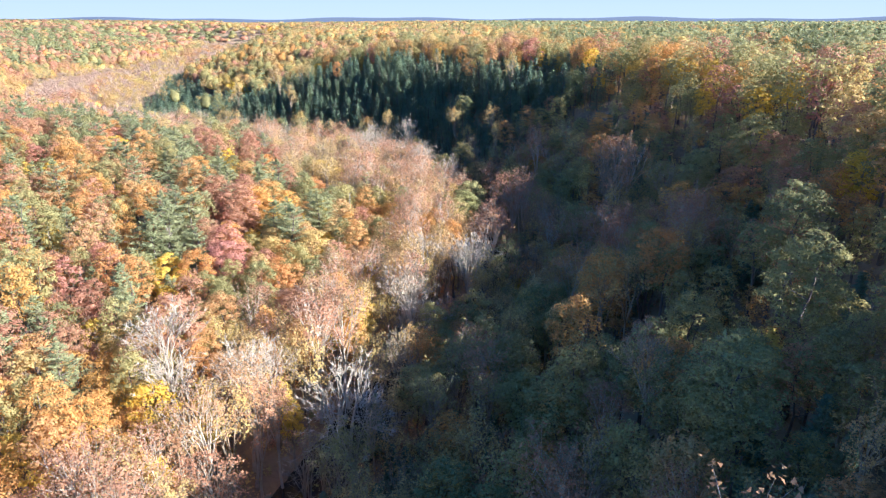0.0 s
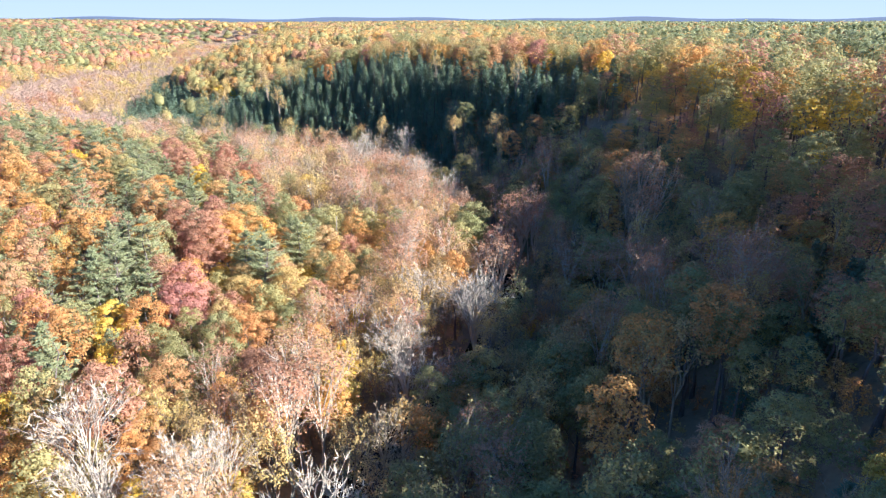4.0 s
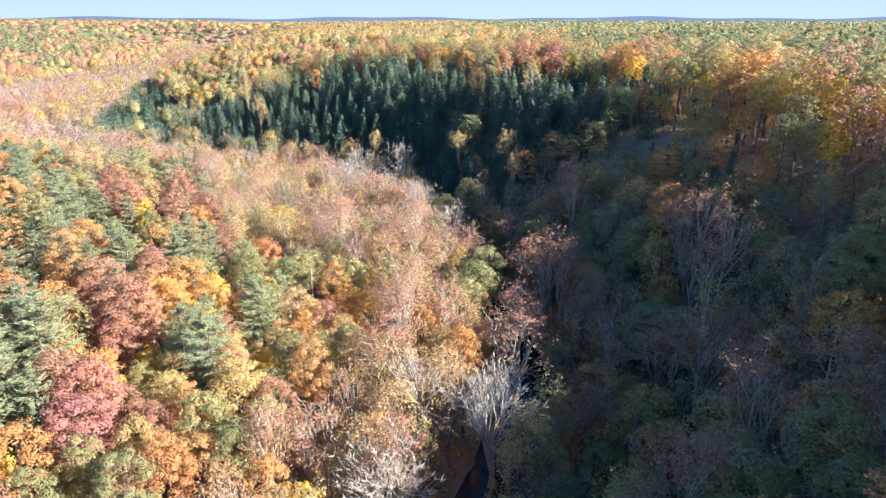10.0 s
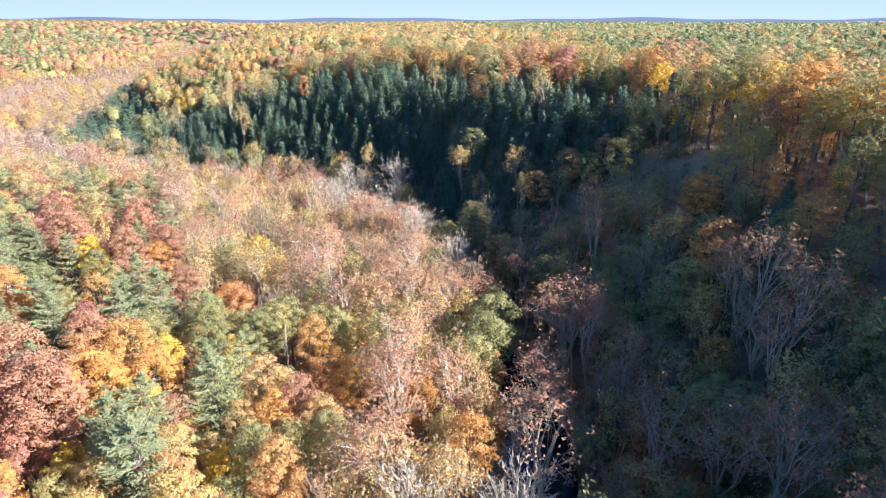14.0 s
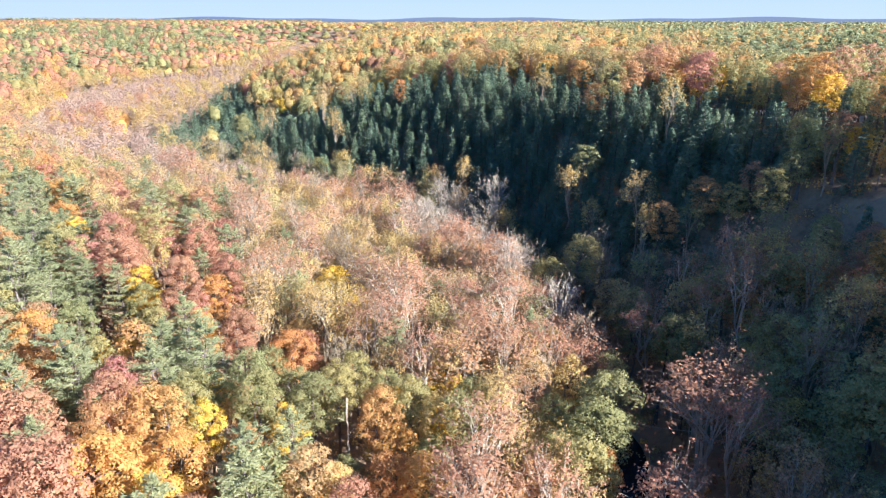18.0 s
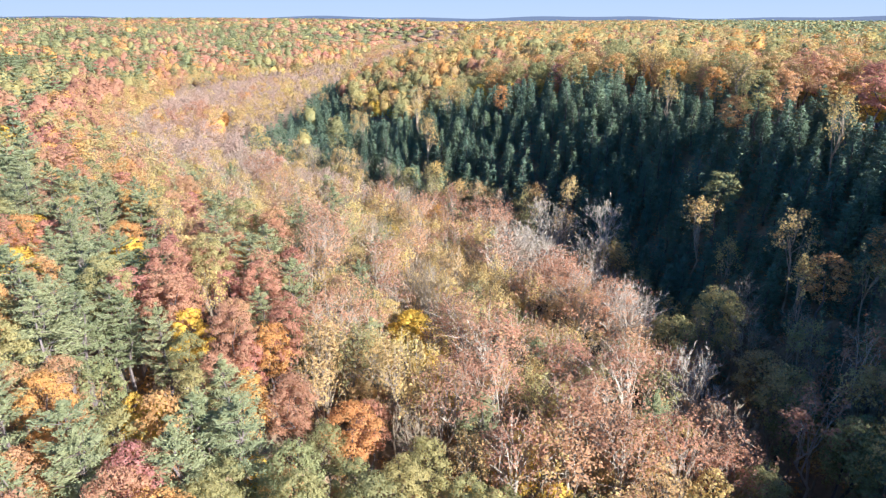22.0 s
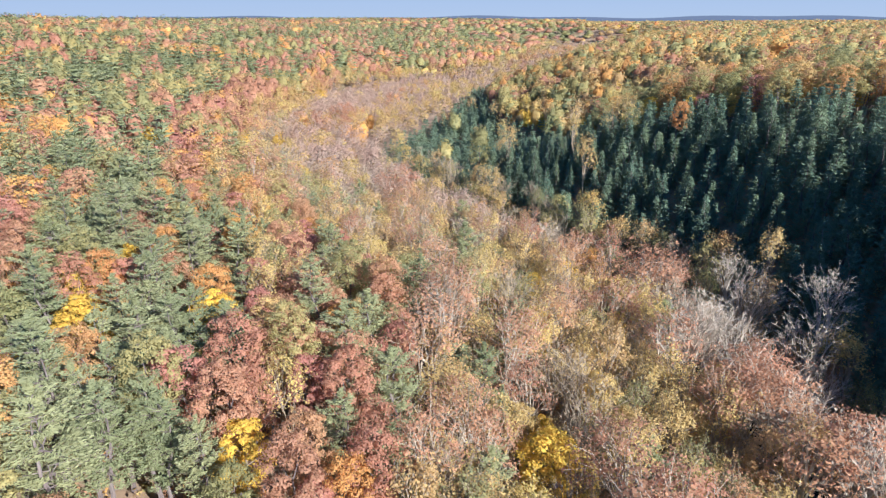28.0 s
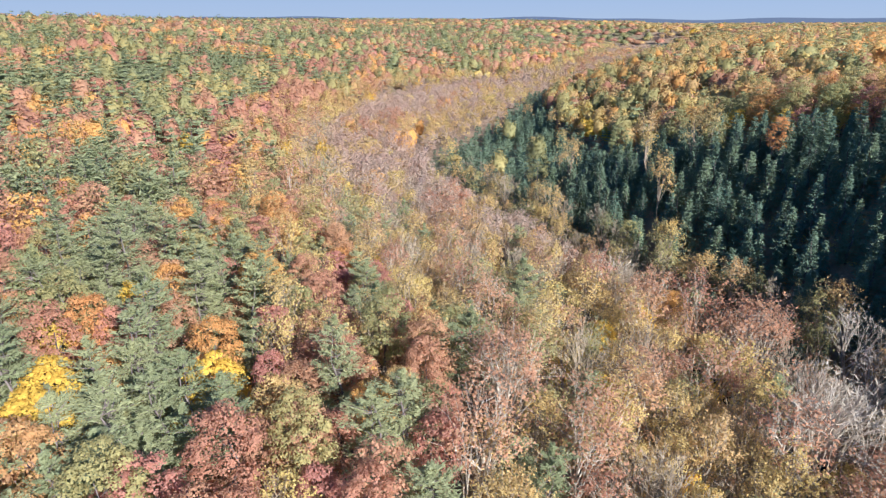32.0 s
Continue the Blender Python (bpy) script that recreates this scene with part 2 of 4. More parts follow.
ROAD = smooth_line([(-40, 378), (-15, 376), (15, 372), (40, 368), (64, 361), (90, 345), (112, 318), (130, 285), (150, 240)], 6)
road_dir = np.gradient(ROAD, axis=0)
road_dir /= np.linalg.norm(road_dir, axis=1, keepdims=True)
road_across = np.stack([road_dir[:, 1], -road_dir[:, 0]], 1)
GRAVEL = solid_material("pale_gravel", [(0.30, 0.27, 0.23), (0.42, 0.39, 0.34), (0.50, 0.47, 0.42)], 0.4, 0.95, (1, 1, 1), 0.3)
road_verts = []
for w in (-3.5, -3.2, 0, 3.2, 3.5):
    q = ROAD + road_across * w
    road_verts.append(np.c_[q, ground_at(q[:, 0], q[:, 1]) + (0.05 if abs(w) > 3.3 else 0.3)])
n_q = len(ROAD)
road_mesh = bpy.data.meshes.new("road")
road_mesh.from_pydata(np.concatenate(road_verts).tolist(), [], [(k + s * n_q, k + 1 + s * n_q, k + 1 + (s + 1) * n_q, k + (s + 1) * n_q) for s in range(4) for k in range(n_q - 1)])
road_mesh.materials.append(GRAVEL)
tagged(new("road", road_mesh), "pale gravel road through trees along the rim", "road", kind="structure")


def on_road(x, y):
    return bool(np.hypot(ROAD[:, 0] - x, ROAD[:, 1] - y).min() < 5.2)


# ---- sky, and ridges beyond the last woods with blue haze painted in ----


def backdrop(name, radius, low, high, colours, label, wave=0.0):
    """A far curved strip; hazy air is painted as glow, paler towards its foot."""
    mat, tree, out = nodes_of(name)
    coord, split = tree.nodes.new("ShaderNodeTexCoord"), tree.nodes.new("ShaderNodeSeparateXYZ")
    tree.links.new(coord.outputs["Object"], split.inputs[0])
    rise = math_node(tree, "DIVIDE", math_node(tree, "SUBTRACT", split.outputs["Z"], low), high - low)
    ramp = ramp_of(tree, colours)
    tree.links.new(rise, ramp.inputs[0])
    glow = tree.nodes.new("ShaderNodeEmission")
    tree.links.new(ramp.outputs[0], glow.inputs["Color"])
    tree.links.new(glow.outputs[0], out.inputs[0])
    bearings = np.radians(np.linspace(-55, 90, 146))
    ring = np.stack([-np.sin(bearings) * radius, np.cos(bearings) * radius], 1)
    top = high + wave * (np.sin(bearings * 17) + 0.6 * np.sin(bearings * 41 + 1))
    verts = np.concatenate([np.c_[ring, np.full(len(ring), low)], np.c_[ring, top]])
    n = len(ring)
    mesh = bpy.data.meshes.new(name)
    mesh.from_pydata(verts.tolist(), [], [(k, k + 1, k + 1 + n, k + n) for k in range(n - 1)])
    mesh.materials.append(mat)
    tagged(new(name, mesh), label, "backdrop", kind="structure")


backdrop("backdrop_sky", 4250, -20, 700, [(0.0, (0.20, 0.224, 0.238)), (0.14, (0.196, 0.224, 0.242)), (0.35, (0.175, 0.213, 0.246)), (1.0, (0.11, 0.16, 0.235))], "clear pale blue sky above the horizon")
# The ridges are no lamp: their haze is put into an emitted blue.
backdrop("backdrop_ridge", 3700, -20, 80, [(0.0, (0.10, 0.11, 0.125)), (1.0, (0.085, 0.1, 0.125))], "far ridges on the horizon, blue haze painted as glow", 5.0)

# ---- trees: leaves are small pointed sprays, wood is tapered tubes ----


SOFT = 0.36      # how far leaves take the crown's roundness for their own


def sprays(points, normals, size, rng, jitter=0.6, long=1.0, along=None, round_off=SOFT):
    """A spray of leaves at each point, facing roughly along its normal. Gives corners and their normals, three to a spray."""
    n = len(points)
    normal = normals + rng.normal(0, jitter, (n, 3))
    normal /= np.linalg.norm(normal, axis=1, keepdims=True) + 1e-9
    helper = rng.normal(0, 1, (n, 3))
    u = np.cross(normal, helper) if along is None else along + rng.normal(0, 0.35, (n, 3))
    u /= np.linalg.norm(u, axis=1, keepdims=True) + 1e-9
    v = np.cross(normal, u) * (1.0 if along is None else 0.55)
    s = (size * rng.uniform(0.6, 1.25, n))[:, None] / 2
    out = np.empty((n, 3, 3))
    for k, (a, b) in enumerate(((-1, -0.75), (1, -0.6), (0.1, 1.1))):
        w = rng.uniform(0.7, 1.25, (n, 1))
        out[:, k] = points + s * w * (a * u * long + b * v) + normal * s * rng.uniform(-0.35, 0.35, (n, 1))
    facet = np.cross(out[:, 1] - out[:, 0], out[:, 2] - out[:, 0])
    facet /= np.linalg.norm(facet, axis=1, keepdims=True) + 1e-9
    turned = (facet * normals).sum(1) < 0
    out[turned] = out[turned][:, ::-1]
    facet[turned] *= -1
    soft = round_off * normals / (np.linalg.norm(normals, axis=1, keepdims=True) + 1e-9) + (1 - round_off) * facet
    soft /= np.linalg.norm(soft, axis=1, keepdims=True) + 1e-9
    return np.concatenate([out, np.repeat(soft[:, None], 3, 1)], 2).reshape(-1, 6)


def moved(corners, scale, turn, at):
    """Leaf corners and their normals, scaled, turned about the upright and set down."""
    out = corners.copy()
    out[:, :3] = (corners[:, :3] * scale) @ turn + at
    out[:, 3:] = corners[:, 3:] @ turn
    return out


def tubes(segments):
    """Tapered tubes of (start, end, radius, end radius, sides), each grown onto the wood before it. Gives corners and faces."""
    verts, faces = np.zeros((sum(2 * g[4] for g in segments), 3)), []
    count = 0
    for p, q, r0, r1, sides in segments:
        axis = (q - p) / (np.linalg.norm(q - p) + 1e-9)
        u = np.cross(axis, (0.31, 0.95, 0.05) if abs(axis[2]) > 0.6 else (0, 0, 1.0))
        u /= np.linalg.norm(u) + 1e-9
        v = np.cross(axis, u)
        a = 2 * np.pi * np.arange(sides) / sides
        ring = np.cos(a)[:, None] * u + np.sin(a)[:, None] * v
        low, high = p + r0 * ring, q + r1 * ring
        ids = list(range(count, count + sides))
        verts[count : count + sides] = low
        if count:
            faces.append((int(((verts[:count] - p) ** 2).sum(1).argmin()), ids[0], ids[1]))
        count += sides
        top = list(range(count, count + sides))
        verts[count : count + sides] = high
        count += sides
        for k in range(sides):
            m = (k + 1) % sides
            faces.append((ids[k], ids[m], top[m], top[k]))
    return verts[:count], faces


def boughs(rng, height, first, spread, count, up=0.5, twigs=3, thick=0.28, fork=2):
    """A trunk that sways, limbs from it, and branches from those. Gives segments and the branch ends."""
    segs, ends = [], []
    knots = [np.zeros(3)]
    for k in range(1, 7):
        knots.append(np.array([rng.normal(0, 0.028) * height * k / 6, rng.normal(0, 0.028) * height * k / 6, height * 0.93 * k / 6]))
    rad = lambda z: thick * (1 - 0.9 * z / height)  # noqa: E731
    for a, b in zip(knots, knots[1:]):
        segs.append((a, b, rad(a[2]) * (1.5 if a[2] == 0 else 1), rad(b[2]), 5))
    for k in range(count):
        u = first + (0.97 - first) * (k + rng.uniform(0, 0.8)) / count
        z = u * height * 0.93
        at = np.array([np.interp(z, [q[2] for q in knots], [q[i] for q in knots]) for i in range(3)])
        a = k * 2.4 + rng.normal(0, 0.4)
        reach = spread * (0.45 + 0.75 * np.sin(np.pi * min(1, (u - first) / (1 - first) * 0.8 + 0.2))) * rng.uniform(0.75, 1.2)
        lift = reach * up * rng.uniform(0.7, 1.5)
        mid = at + np.array([np.cos(a) * reach * 0.5, np.sin(a) * reach * 0.5, lift * 0.4])
        tip = at + np.array([np.cos(a) * reach, np.sin(a) * reach, lift]) + rng.normal(0, 0.25, 3)
        r = rad(z) * 0.62
        segs += [(at, mid, r, r * 0.7, 4), (mid, tip, r * 0.7, r * 0.25, 3)]
        ends.append(tip)
        for j in range(twigs):
            w = rng.uniform(0.3, 0.95)
            base = at + (mid - at) * w * 2 if w < 0.5 else mid + (tip - mid) * (w * 2 - 1)
            side = a + rng.choice([-1, 1]) * rng.uniform(0.4, 1.1)
            out = base + np.array([np.cos(side), np.sin(side), rng.uniform(0.3, 1.1) * up * 1.5]) * reach * rng.uniform(0.25, 0.5)
            segs.append((base, out, r * 0.4, r * 0.12, 3))
            ends.append(out)
            for _ in range(fork):
                w2 = base + (out - base) * rng.uniform(0.4, 1.0)
                o2 = w2 + (rng.normal(0, 0.5, 3) + np.array([np.cos(side) * 0.5, np.sin(side) * 0.5, 0.5 * up + 0.3])) * reach * 0.2
                segs.append((w2, o2, r * 0.2, r * 0.08, 3))
                ends.append(o2)
    if twigs > 2:
        for e in ends[:: 2]:
            segs.append((e, e + rng.normal(0, 0.6, 3) + (0, 0, 0.7), 0.022, 0.008, 3))
    return segs, np.array(ends)


def leaf_mesh(name, corners, mat, faces=None):
    corners = np.asarray(corners, np.float32)
    mesh = bpy.data.meshes.new(name)
    faces = np.arange(len(corners), dtype=np.int32) if faces is None else np.asarray(faces, np.int32).ravel()
    n = len(faces) // 3
    mesh.vertices.add(len(corners))
    mesh.vertices.foreach_set("co", corners[:, :3].ravel())
    mesh.loops.add(n * 3)
    mesh.loops.foreach_set("vertex_index", faces)
    mesh.polygons.add(n)
    mesh.polygons.foreach_set("loop_start", np.arange(0, n * 3, 3, dtype=np.int32))
    mesh.materials.append(mat)
    mesh.update()
    if corners.shape[1] == 6:
        mesh.attributes.new("custom_normal", "FLOAT_VECTOR", "POINT").data.foreach_set("vector", np.ascontiguousarray(corners[:, 3:]).ravel())
    return mesh


def wood_mesh(name, segs, mat):
    verts, faces = tubes(segs)
    mesh = bpy.data.meshes.new(name)
    mesh.from_pydata(verts.tolist(), [], faces)
    mesh.materials.append(mat)
    return mesh


def ball_points(rng, n):
    p = rng.normal(0, 1, (n, 3))
    return p / np.linalg.norm(p, axis=1, keepdims=True)


def round_crown(rng, height, radius, low, lobes, per_lobe, size, jitter=0.55, fill=1.0):
    """A broad crown built of uneven lobes of leaves, open underneath."""
    mid, tall = height * (low + 1) / 2, height * (1 - low) / 2
    pts, nrm = [], []
    lean = rng.normal(0, 0.12, 2) * radius
    for k in range(lobes):
        a, u = k * 2.4 + rng.normal(0, 0.35), (k + 0.5) / lobes
        z = 1 - 1.75 * u
        ring = np.sqrt(max(0.05, 1 - z * z)) * (0.8 if z > -0.4 else 0.72)
        lobe_r = radius * rng.uniform(0.7, 1.35) * 1.58 / np.sqrt(lobes)
        c = np.array([lean[0] + np.cos(a) * ring * (radius - lobe_r * 0.55) * rng.uniform(0.7, 1.15),
                      lean[1] + np.sin(a) * ring * (radius - lobe_r * 0.55) * rng.uniform(0.7, 1.15),
                      mid + z * (tall - lobe_r * 0.45) * rng.uniform(0.85, 1.08)])
        m = int(per_lobe * fill * rng.uniform(0.75, 1.25))
        d = ball_points(rng, m)
        d[:, 2] = np.where(d[:, 2] < -0.35, -d[:, 2] * 0.7, d[:, 2])
        rr = lobe_r * rng.uniform(0.72, 1.08, (m, 1))
        pts.append(c + d * rr * np.array([1.05, 1.05, 0.8]))
        centre = np.array([lean[0], lean[1], mid - tall * 0.25])
        o = pts[-1] - centre
        nrm.append(0.95 * d + 0.4 * o / np.linalg.norm(o, axis=1, keepdims=True))
    return sprays(np.concatenate(pts), np.concatenate(nrm), size, rng, jitter)


def pine_parts(rng, height, radius, low, levels, per, tufts, size, droop=-0.05, cone=0.65):
    """Whorls of boughs with flat plates of needles, uneven, with gaps between the layers."""
    pts, nrm, out_along, segs = [], [], [], []
    trunk = [np.array([rng.normal(0, 0.008) * height * k, rng.normal(0, 0.008) * height * k, height * k / 5]) for k in range(6)]
    for a, b in zip(trunk, trunk[1:]):
        segs.append((a, b, 0.34 * (1.02 - a[2] / height), 0.34 * (1.02 - b[2] / height), 5))
    for k in range(levels):
        u = min(1.0, max(0.0, (k + rng.uniform(-0.25, 0.25)) / (levels - 1)))
        z = height * (low + (0.985 - low) * min(max(u, 0), 1))
        reach = radius * ((1 - max(u, 0)) ** cone * 0.93 + 0.07) * rng.uniform(0.82, 1.12) * (0.78 if u < 0.08 else 1)
        turn = rng.uniform(0, 6.28)
        for j in range(per):
            a = turn + j * 2 * np.pi / per + rng.normal(0, 0.22)
            length = reach * (rng.uniform(0.4, 1.2) if cone < 0.6 else rng.uniform(0.6, 1.18))
            rise = length * (droop + 0.28 * max(u, 0) + rng.normal(0, 0.06))
            root = np.array([0, 0, z + (rng.normal(0, 0.022) * height if cone < 0.6 else 0)])
            tip = root + np.array([np.cos(a) * length, np.sin(a) * length, rise])
            segs.append((root, tip, 0.06, 0.015, 3))
            m = max(2, int(tufts * (0.45 + 0.55 * length / radius)))
            w = rng.uniform(0.1, 1.0, m)[:, None] ** 0.62
            p = root + (tip - root) * w
            side = np.array([-np.sin(a), np.cos(a), 0])
            p = p + side * rng.normal(0, 0.15 * length, (m, 1)) * (0.5 + 0.6 * w) + rng.normal(0, 0.12, (m, 3))
            p[:, 2] += 0.16 * length * w[:, 0] ** 2 * (0.5 if droop < -0.1 else 1)
            pts.append(p)
            out_along.append(np.tile((np.cos(a), np.sin(a), 0.25), (m, 1)))
            nrm.append(np.tile(np.array([np.cos(a) * 0.42, np.sin(a) * 0.42, 0.85]), (m, 1)))
    return sprays(np.concatenate(pts), np.concatenate(nrm), size * 1.15, rng, 0.4, 1.8, np.concatenate(out_along)), segs


def vase(rng, height, radius, limbs, subs, twigs, thick):
    """A trunk that forks into rising limbs under a rounded crown. Gives segments, the branch ends and the crown's middle."""
    middle, dome = np.array([0, 0, height * 0.7]), np.array([radius, radius, height * 0.28])
    knots = [np.array([*(rng.normal(0, 0.012, 2) * height * min(k, 3)), height * 0.9 * k / 5]) for k in range(6)]
    segs = [(p, q, thick * (1.25 if k == 0 else 1 - 0.18 * k), thick * (0.82 - 0.18 * k), 5) for k, (p, q) in enumerate(zip(knots, knots[1:]))]
    ends = [knots[-1]]
    for k in range(limbs):
        a, rise = k * 2.4 + rng.normal(0, 0.35), rng.uniform(0.05, 1.25)
        z = height * rng.uniform(0.3, 0.62)
        root = np.array([np.interp(z, [q[2] for q in knots], [q[i] for q in knots]) for i in range(3)])
        tip = middle + dome * (np.cos(a) * np.cos(rise), np.sin(a) * np.cos(rise), np.sin(rise)) * rng.uniform(0.8, 1.05)
        if tip[2] < z + 0.12 * height:
            tip[2] = z + 0.12 * height
        elbow = root + (tip - root) * np.array([0.42, 0.42, 0.56]) + rng.normal(0, 0.03, 3) * radius
        r = thick * rng.uniform(0.38, 0.55)
        segs += [(root, elbow, r, r * 0.62, 4), (elbow, tip, r * 0.62, r * 0.2, 3)]
        ends.append(tip)
        for _ in range(subs):
            w = rng.uniform(0.4, 1.7)
            base = root + (elbow - root) * w if w < 1 else elbow + (tip - elbow) * (w - 1)
            d = (tip - middle) / dome + rng.normal(0, 0.42, 3)
            out = middle + dome * d / max(1e-6, np.linalg.norm(d)) * rng.uniform(0.78, 1.08)
            if out[2] < base[2]:
                out[2] = base[2] + 0.3
            segs.append((base, out, r * 0.36, r * 0.12, 3))
            ends.append(out)
            for _ in range(twigs):
                at = base + (out - base) * rng.uniform(0.45, 1.0)
                to = at + ((out - middle) / np.linalg.norm(out - middle) + rng.normal(0, 0.5, 3) + (0, 0, 0.35)) * height * 0.055
                segs.append((at, to, 0.03, 0.012, 3))
                ends.append(to)
    return segs, np.array(ends), middle, dome


def whisk(rng, ends, per, reach, middle):
    """Fine bare twigs at the branch ends, fanning outwards: slim slivers."""
    out = []
    for e in ends:
        for _ in range(per):
            d = 0.75 * (e - middle) / (np.linalg.norm(e - middle) + 1e-9) + rng.normal(0, 0.45, 3) + (0, 0, 0.35)
            d /= np.linalg.norm(d)
            s = np.cross(d, rng.normal(0, 1, 3))
            s = s / (np.linalg.norm(s) + 1e-9) * 0.042
            tip = e + d * reach * rng.uniform(0.5, 1.2)
            out += [e - s, e + s, tip]
    return np.array(out)


def sparse_crown(rng, ends, per, size, blur, middle, dome):
    """Thin leaves: half of them about the branch ends, half spread over the crown's rounded top."""
    near_ends = np.repeat(ends, per, axis=0) + rng.normal(0, blur, (len(ends) * per, 3))
    d = ball_points(rng, len(near_ends) // 4)
    d[:, 2] = np.where(d[:, 2] < -0.25, -d[:, 2], d[:, 2])
    pts = np.concatenate([near_ends, middle + dome * d * rng.uniform(0.6, 1.06, (len(d), 1))])
    out = (pts - middle) / dome
    return sprays(pts, out / (np.linalg.norm(out, axis=1, keepdims=True) + 1e-9) + (0, 0, 0.4), size, rng, 0.7, round_off=0.2)


def ball_of(cuts):
    ball = bmesh.new()
    bmesh.ops.create_icosphere(ball, subdivisions=cuts, radius=1.0)
    points, faces = np.array([v.co[:] for v in ball.verts]), np.array([[v.index for v in f.verts] for f in ball.faces])
    ball.free()
    return points, faces


BALLS = [ball_of(2), ball_of(2), ball_of(1)]


def far_crown(rng, height, radius, low, form, far, leaves, size):
    """A crown for trees far off: an uneven dome with lobes, or a pine's plates of boughs, under loose sprays of leaves. Gives corners and faces."""
    mid, tall = height * (low + 1) / 2, height * (1 - low) / 2
    parts, faces, count = [], [], 0
    if form == "pine":
        levels = (6, 5, 4)[far]
        tips = []
        for k in range(levels):
            u = k / (levels - 1)
            points = 7 if far < 1 else 5
            a = np.arange(2 * points) * np.pi / points + rng.uniform(0, 6.28) + rng.normal(0, 0.1, 2 * points)
            reach = radius * (1.05 - 0.78 * u**1.7) * np.where(np.arange(2 * points) % 2, 0.5, 1.0) * rng.uniform(0.72, 1.2, 2 * points)
            z = height * (low + (0.96 - low) * u)
            rim = np.stack([np.cos(a) * reach, np.sin(a) * reach, z + (0.02 + 0.2 * u) * reach + rng.normal(0, 0.25, 2 * points)], 1)
            p = np.concatenate([[[0, 0, z + 0.25 * radius * (1.2 - u)]], rim])
            n = np.concatenate([[[0, 0, 1.0]], np.stack([np.cos(a) * 0.55, np.sin(a) * 0.55, np.full(2 * points, 0.75)], 1)])
            parts.append(np.c_[p, n])
            faces.append(np.array([(0, 1 + j, 1 + (j + 1) % (2 * points)) for j in range(2 * points)]) + count)
            count += len(p)
            tips.append(rim)
        tips = np.concatenate(tips)
        p = tips[rng.integers(0, len(tips), leaves)] * (1, 1, 1.0)
        p[:, :2] *= rng.uniform(0.35, 1.1, (leaves, 1))
        p[:, 2] += rng.uniform(0.0, 0.5, leaves)
        out = p[:, :2] / (np.linalg.norm(p[:, :2], axis=1, keepdims=True) + 1e-9)
        n, along, long = np.c_[out * 0.45, np.full(leaves, 0.8)], np.c_[out, np.full(leaves, 0.25)], 1.6
    elif form in ("thin", "bare"):
        d = ball_points(rng, leaves)
        d[:, 2] = np.where(d[:, 2] < -0.5, -d[:, 2], d[:, 2])
        p = np.array([0, 0, mid]) + d * rng.uniform(0.2, 1.1, (leaves, 1)) ** 0.5 * np.array([radius, radius, tall])
        n, along, long = 0.5 * d + (0, 0, 0.7), d * 0.6 + (0, 0, 0.6), 1.3
    else:
        points, dome_faces = BALLS[far]
        lobes = ball_points(rng, 16)

        def place(d, deep):
            r = deep + 0.34 * np.clip((d @ lobes.T).max(1), 0, 1) ** 10
            if form == "cone":
                u = 0.5 + 0.5 * d[:, 2]
                flat = d[:, :2] / (np.linalg.norm(d[:, :2], axis=1, keepdims=True) + 1e-9)
                return np.c_[flat * (radius * np.where(u > 0.15, (1.02 - u) / 0.87, u / 0.15 + 0.02) * r)[:, None], height * (low + (1 - low) * u)]
            return np.array([0, 0, mid]) + d * r[:, None] * np.array([radius, radius, tall]) * np.where(d[:, 2:] < 0, (1, 1, 0.75), 1.0)

        normal = points + (0, 0, 0.35)
        parts.append(np.c_[place(points, rng.uniform(0.42, 0.66, len(points))), normal / np.linalg.norm(normal, axis=1, keepdims=True)])
        faces.append(dome_faces)
        count = len(points)
        d = ball_points(rng, leaves)
        d[:, 2] = np.where(d[:, 2] < -0.3, -d[:, 2], d[:, 2])
        clump = lobes[(d @ lobes.T).argmax(1)]
        p, n, along, long = place(d, rng.uniform(0.62, 0.8, leaves)), 0.75 * d + 0.7 * (d - 0.6 * clump) + (0, 0, 0.05), None, 1.0
    loose = sprays(p, n, size, rng, 0.4, long, along, 0.75)
    parts.append(loose)
    faces.append(np.arange(len(loose)).reshape(-1, 3) + count)
    return np.concatenate(parts), np.concatenate(faces)


# Forms of each kind of tree: wood and crown meshes at two finenesses, made once and shared.
SPECIES = {
    # kind: (leaf colour, bark, form, height, label)
    "white_pine": ("pine", BARK, "pine", 22, "tall blue-green white pine with layered boughs"),
    "hemlock": ("hemlock", BARK, "cone", 15, "dark green cone-shaped hemlock on the shaded slope"),
    "rust_oak": ("rust", BARK, "round", 21, "broad oak with rust-brown autumn leaves"),
    "red_maple": ("red", BARK, "round", 19, "maple with crimson autumn leaves"),
    "orange_oak": ("orange", BARK, "round", 21, "broad oak with orange autumn leaves"),
    "yellow_maple": ("yellow", GREY_BARK, "round", 16, "maple with bright yellow autumn leaves"),
    "olive_oak": ("olive", BARK, "round", 21, "oak with olive-green leaves turning yellow"),
    "tan_oak": ("tan", GREY_BARK, "round", 20, "broad oak with faded tan-brown leaves"),
    "tan_tree": ("tan", GREY_BARK, "thin", 22, "thinning tree with tan leaves and grey trunk"),
    "olive_tree": ("olive", GREY_BARK, "thin", 22, "slender tree with sparse olive-yellow leaves"),
    "rust_sycamore": ("rust", PALE_BARK, "thin", 25, "pale-barked sycamore with sparse rusty leaves"),
    "pale_sycamore": ("pale", PALE_BARK, "thin", 22, "nearly bare sycamore with pale pinkish-brown twigs"),
    "bare_tree": (None, GREY_BARK, "bare", 22, "leafless grey tree with fine bare twigs"),
    "bare_sycamore": (None, PALE_BARK, "bare", 25, "leafless sycamore with whitish trunk and limbs"),
}
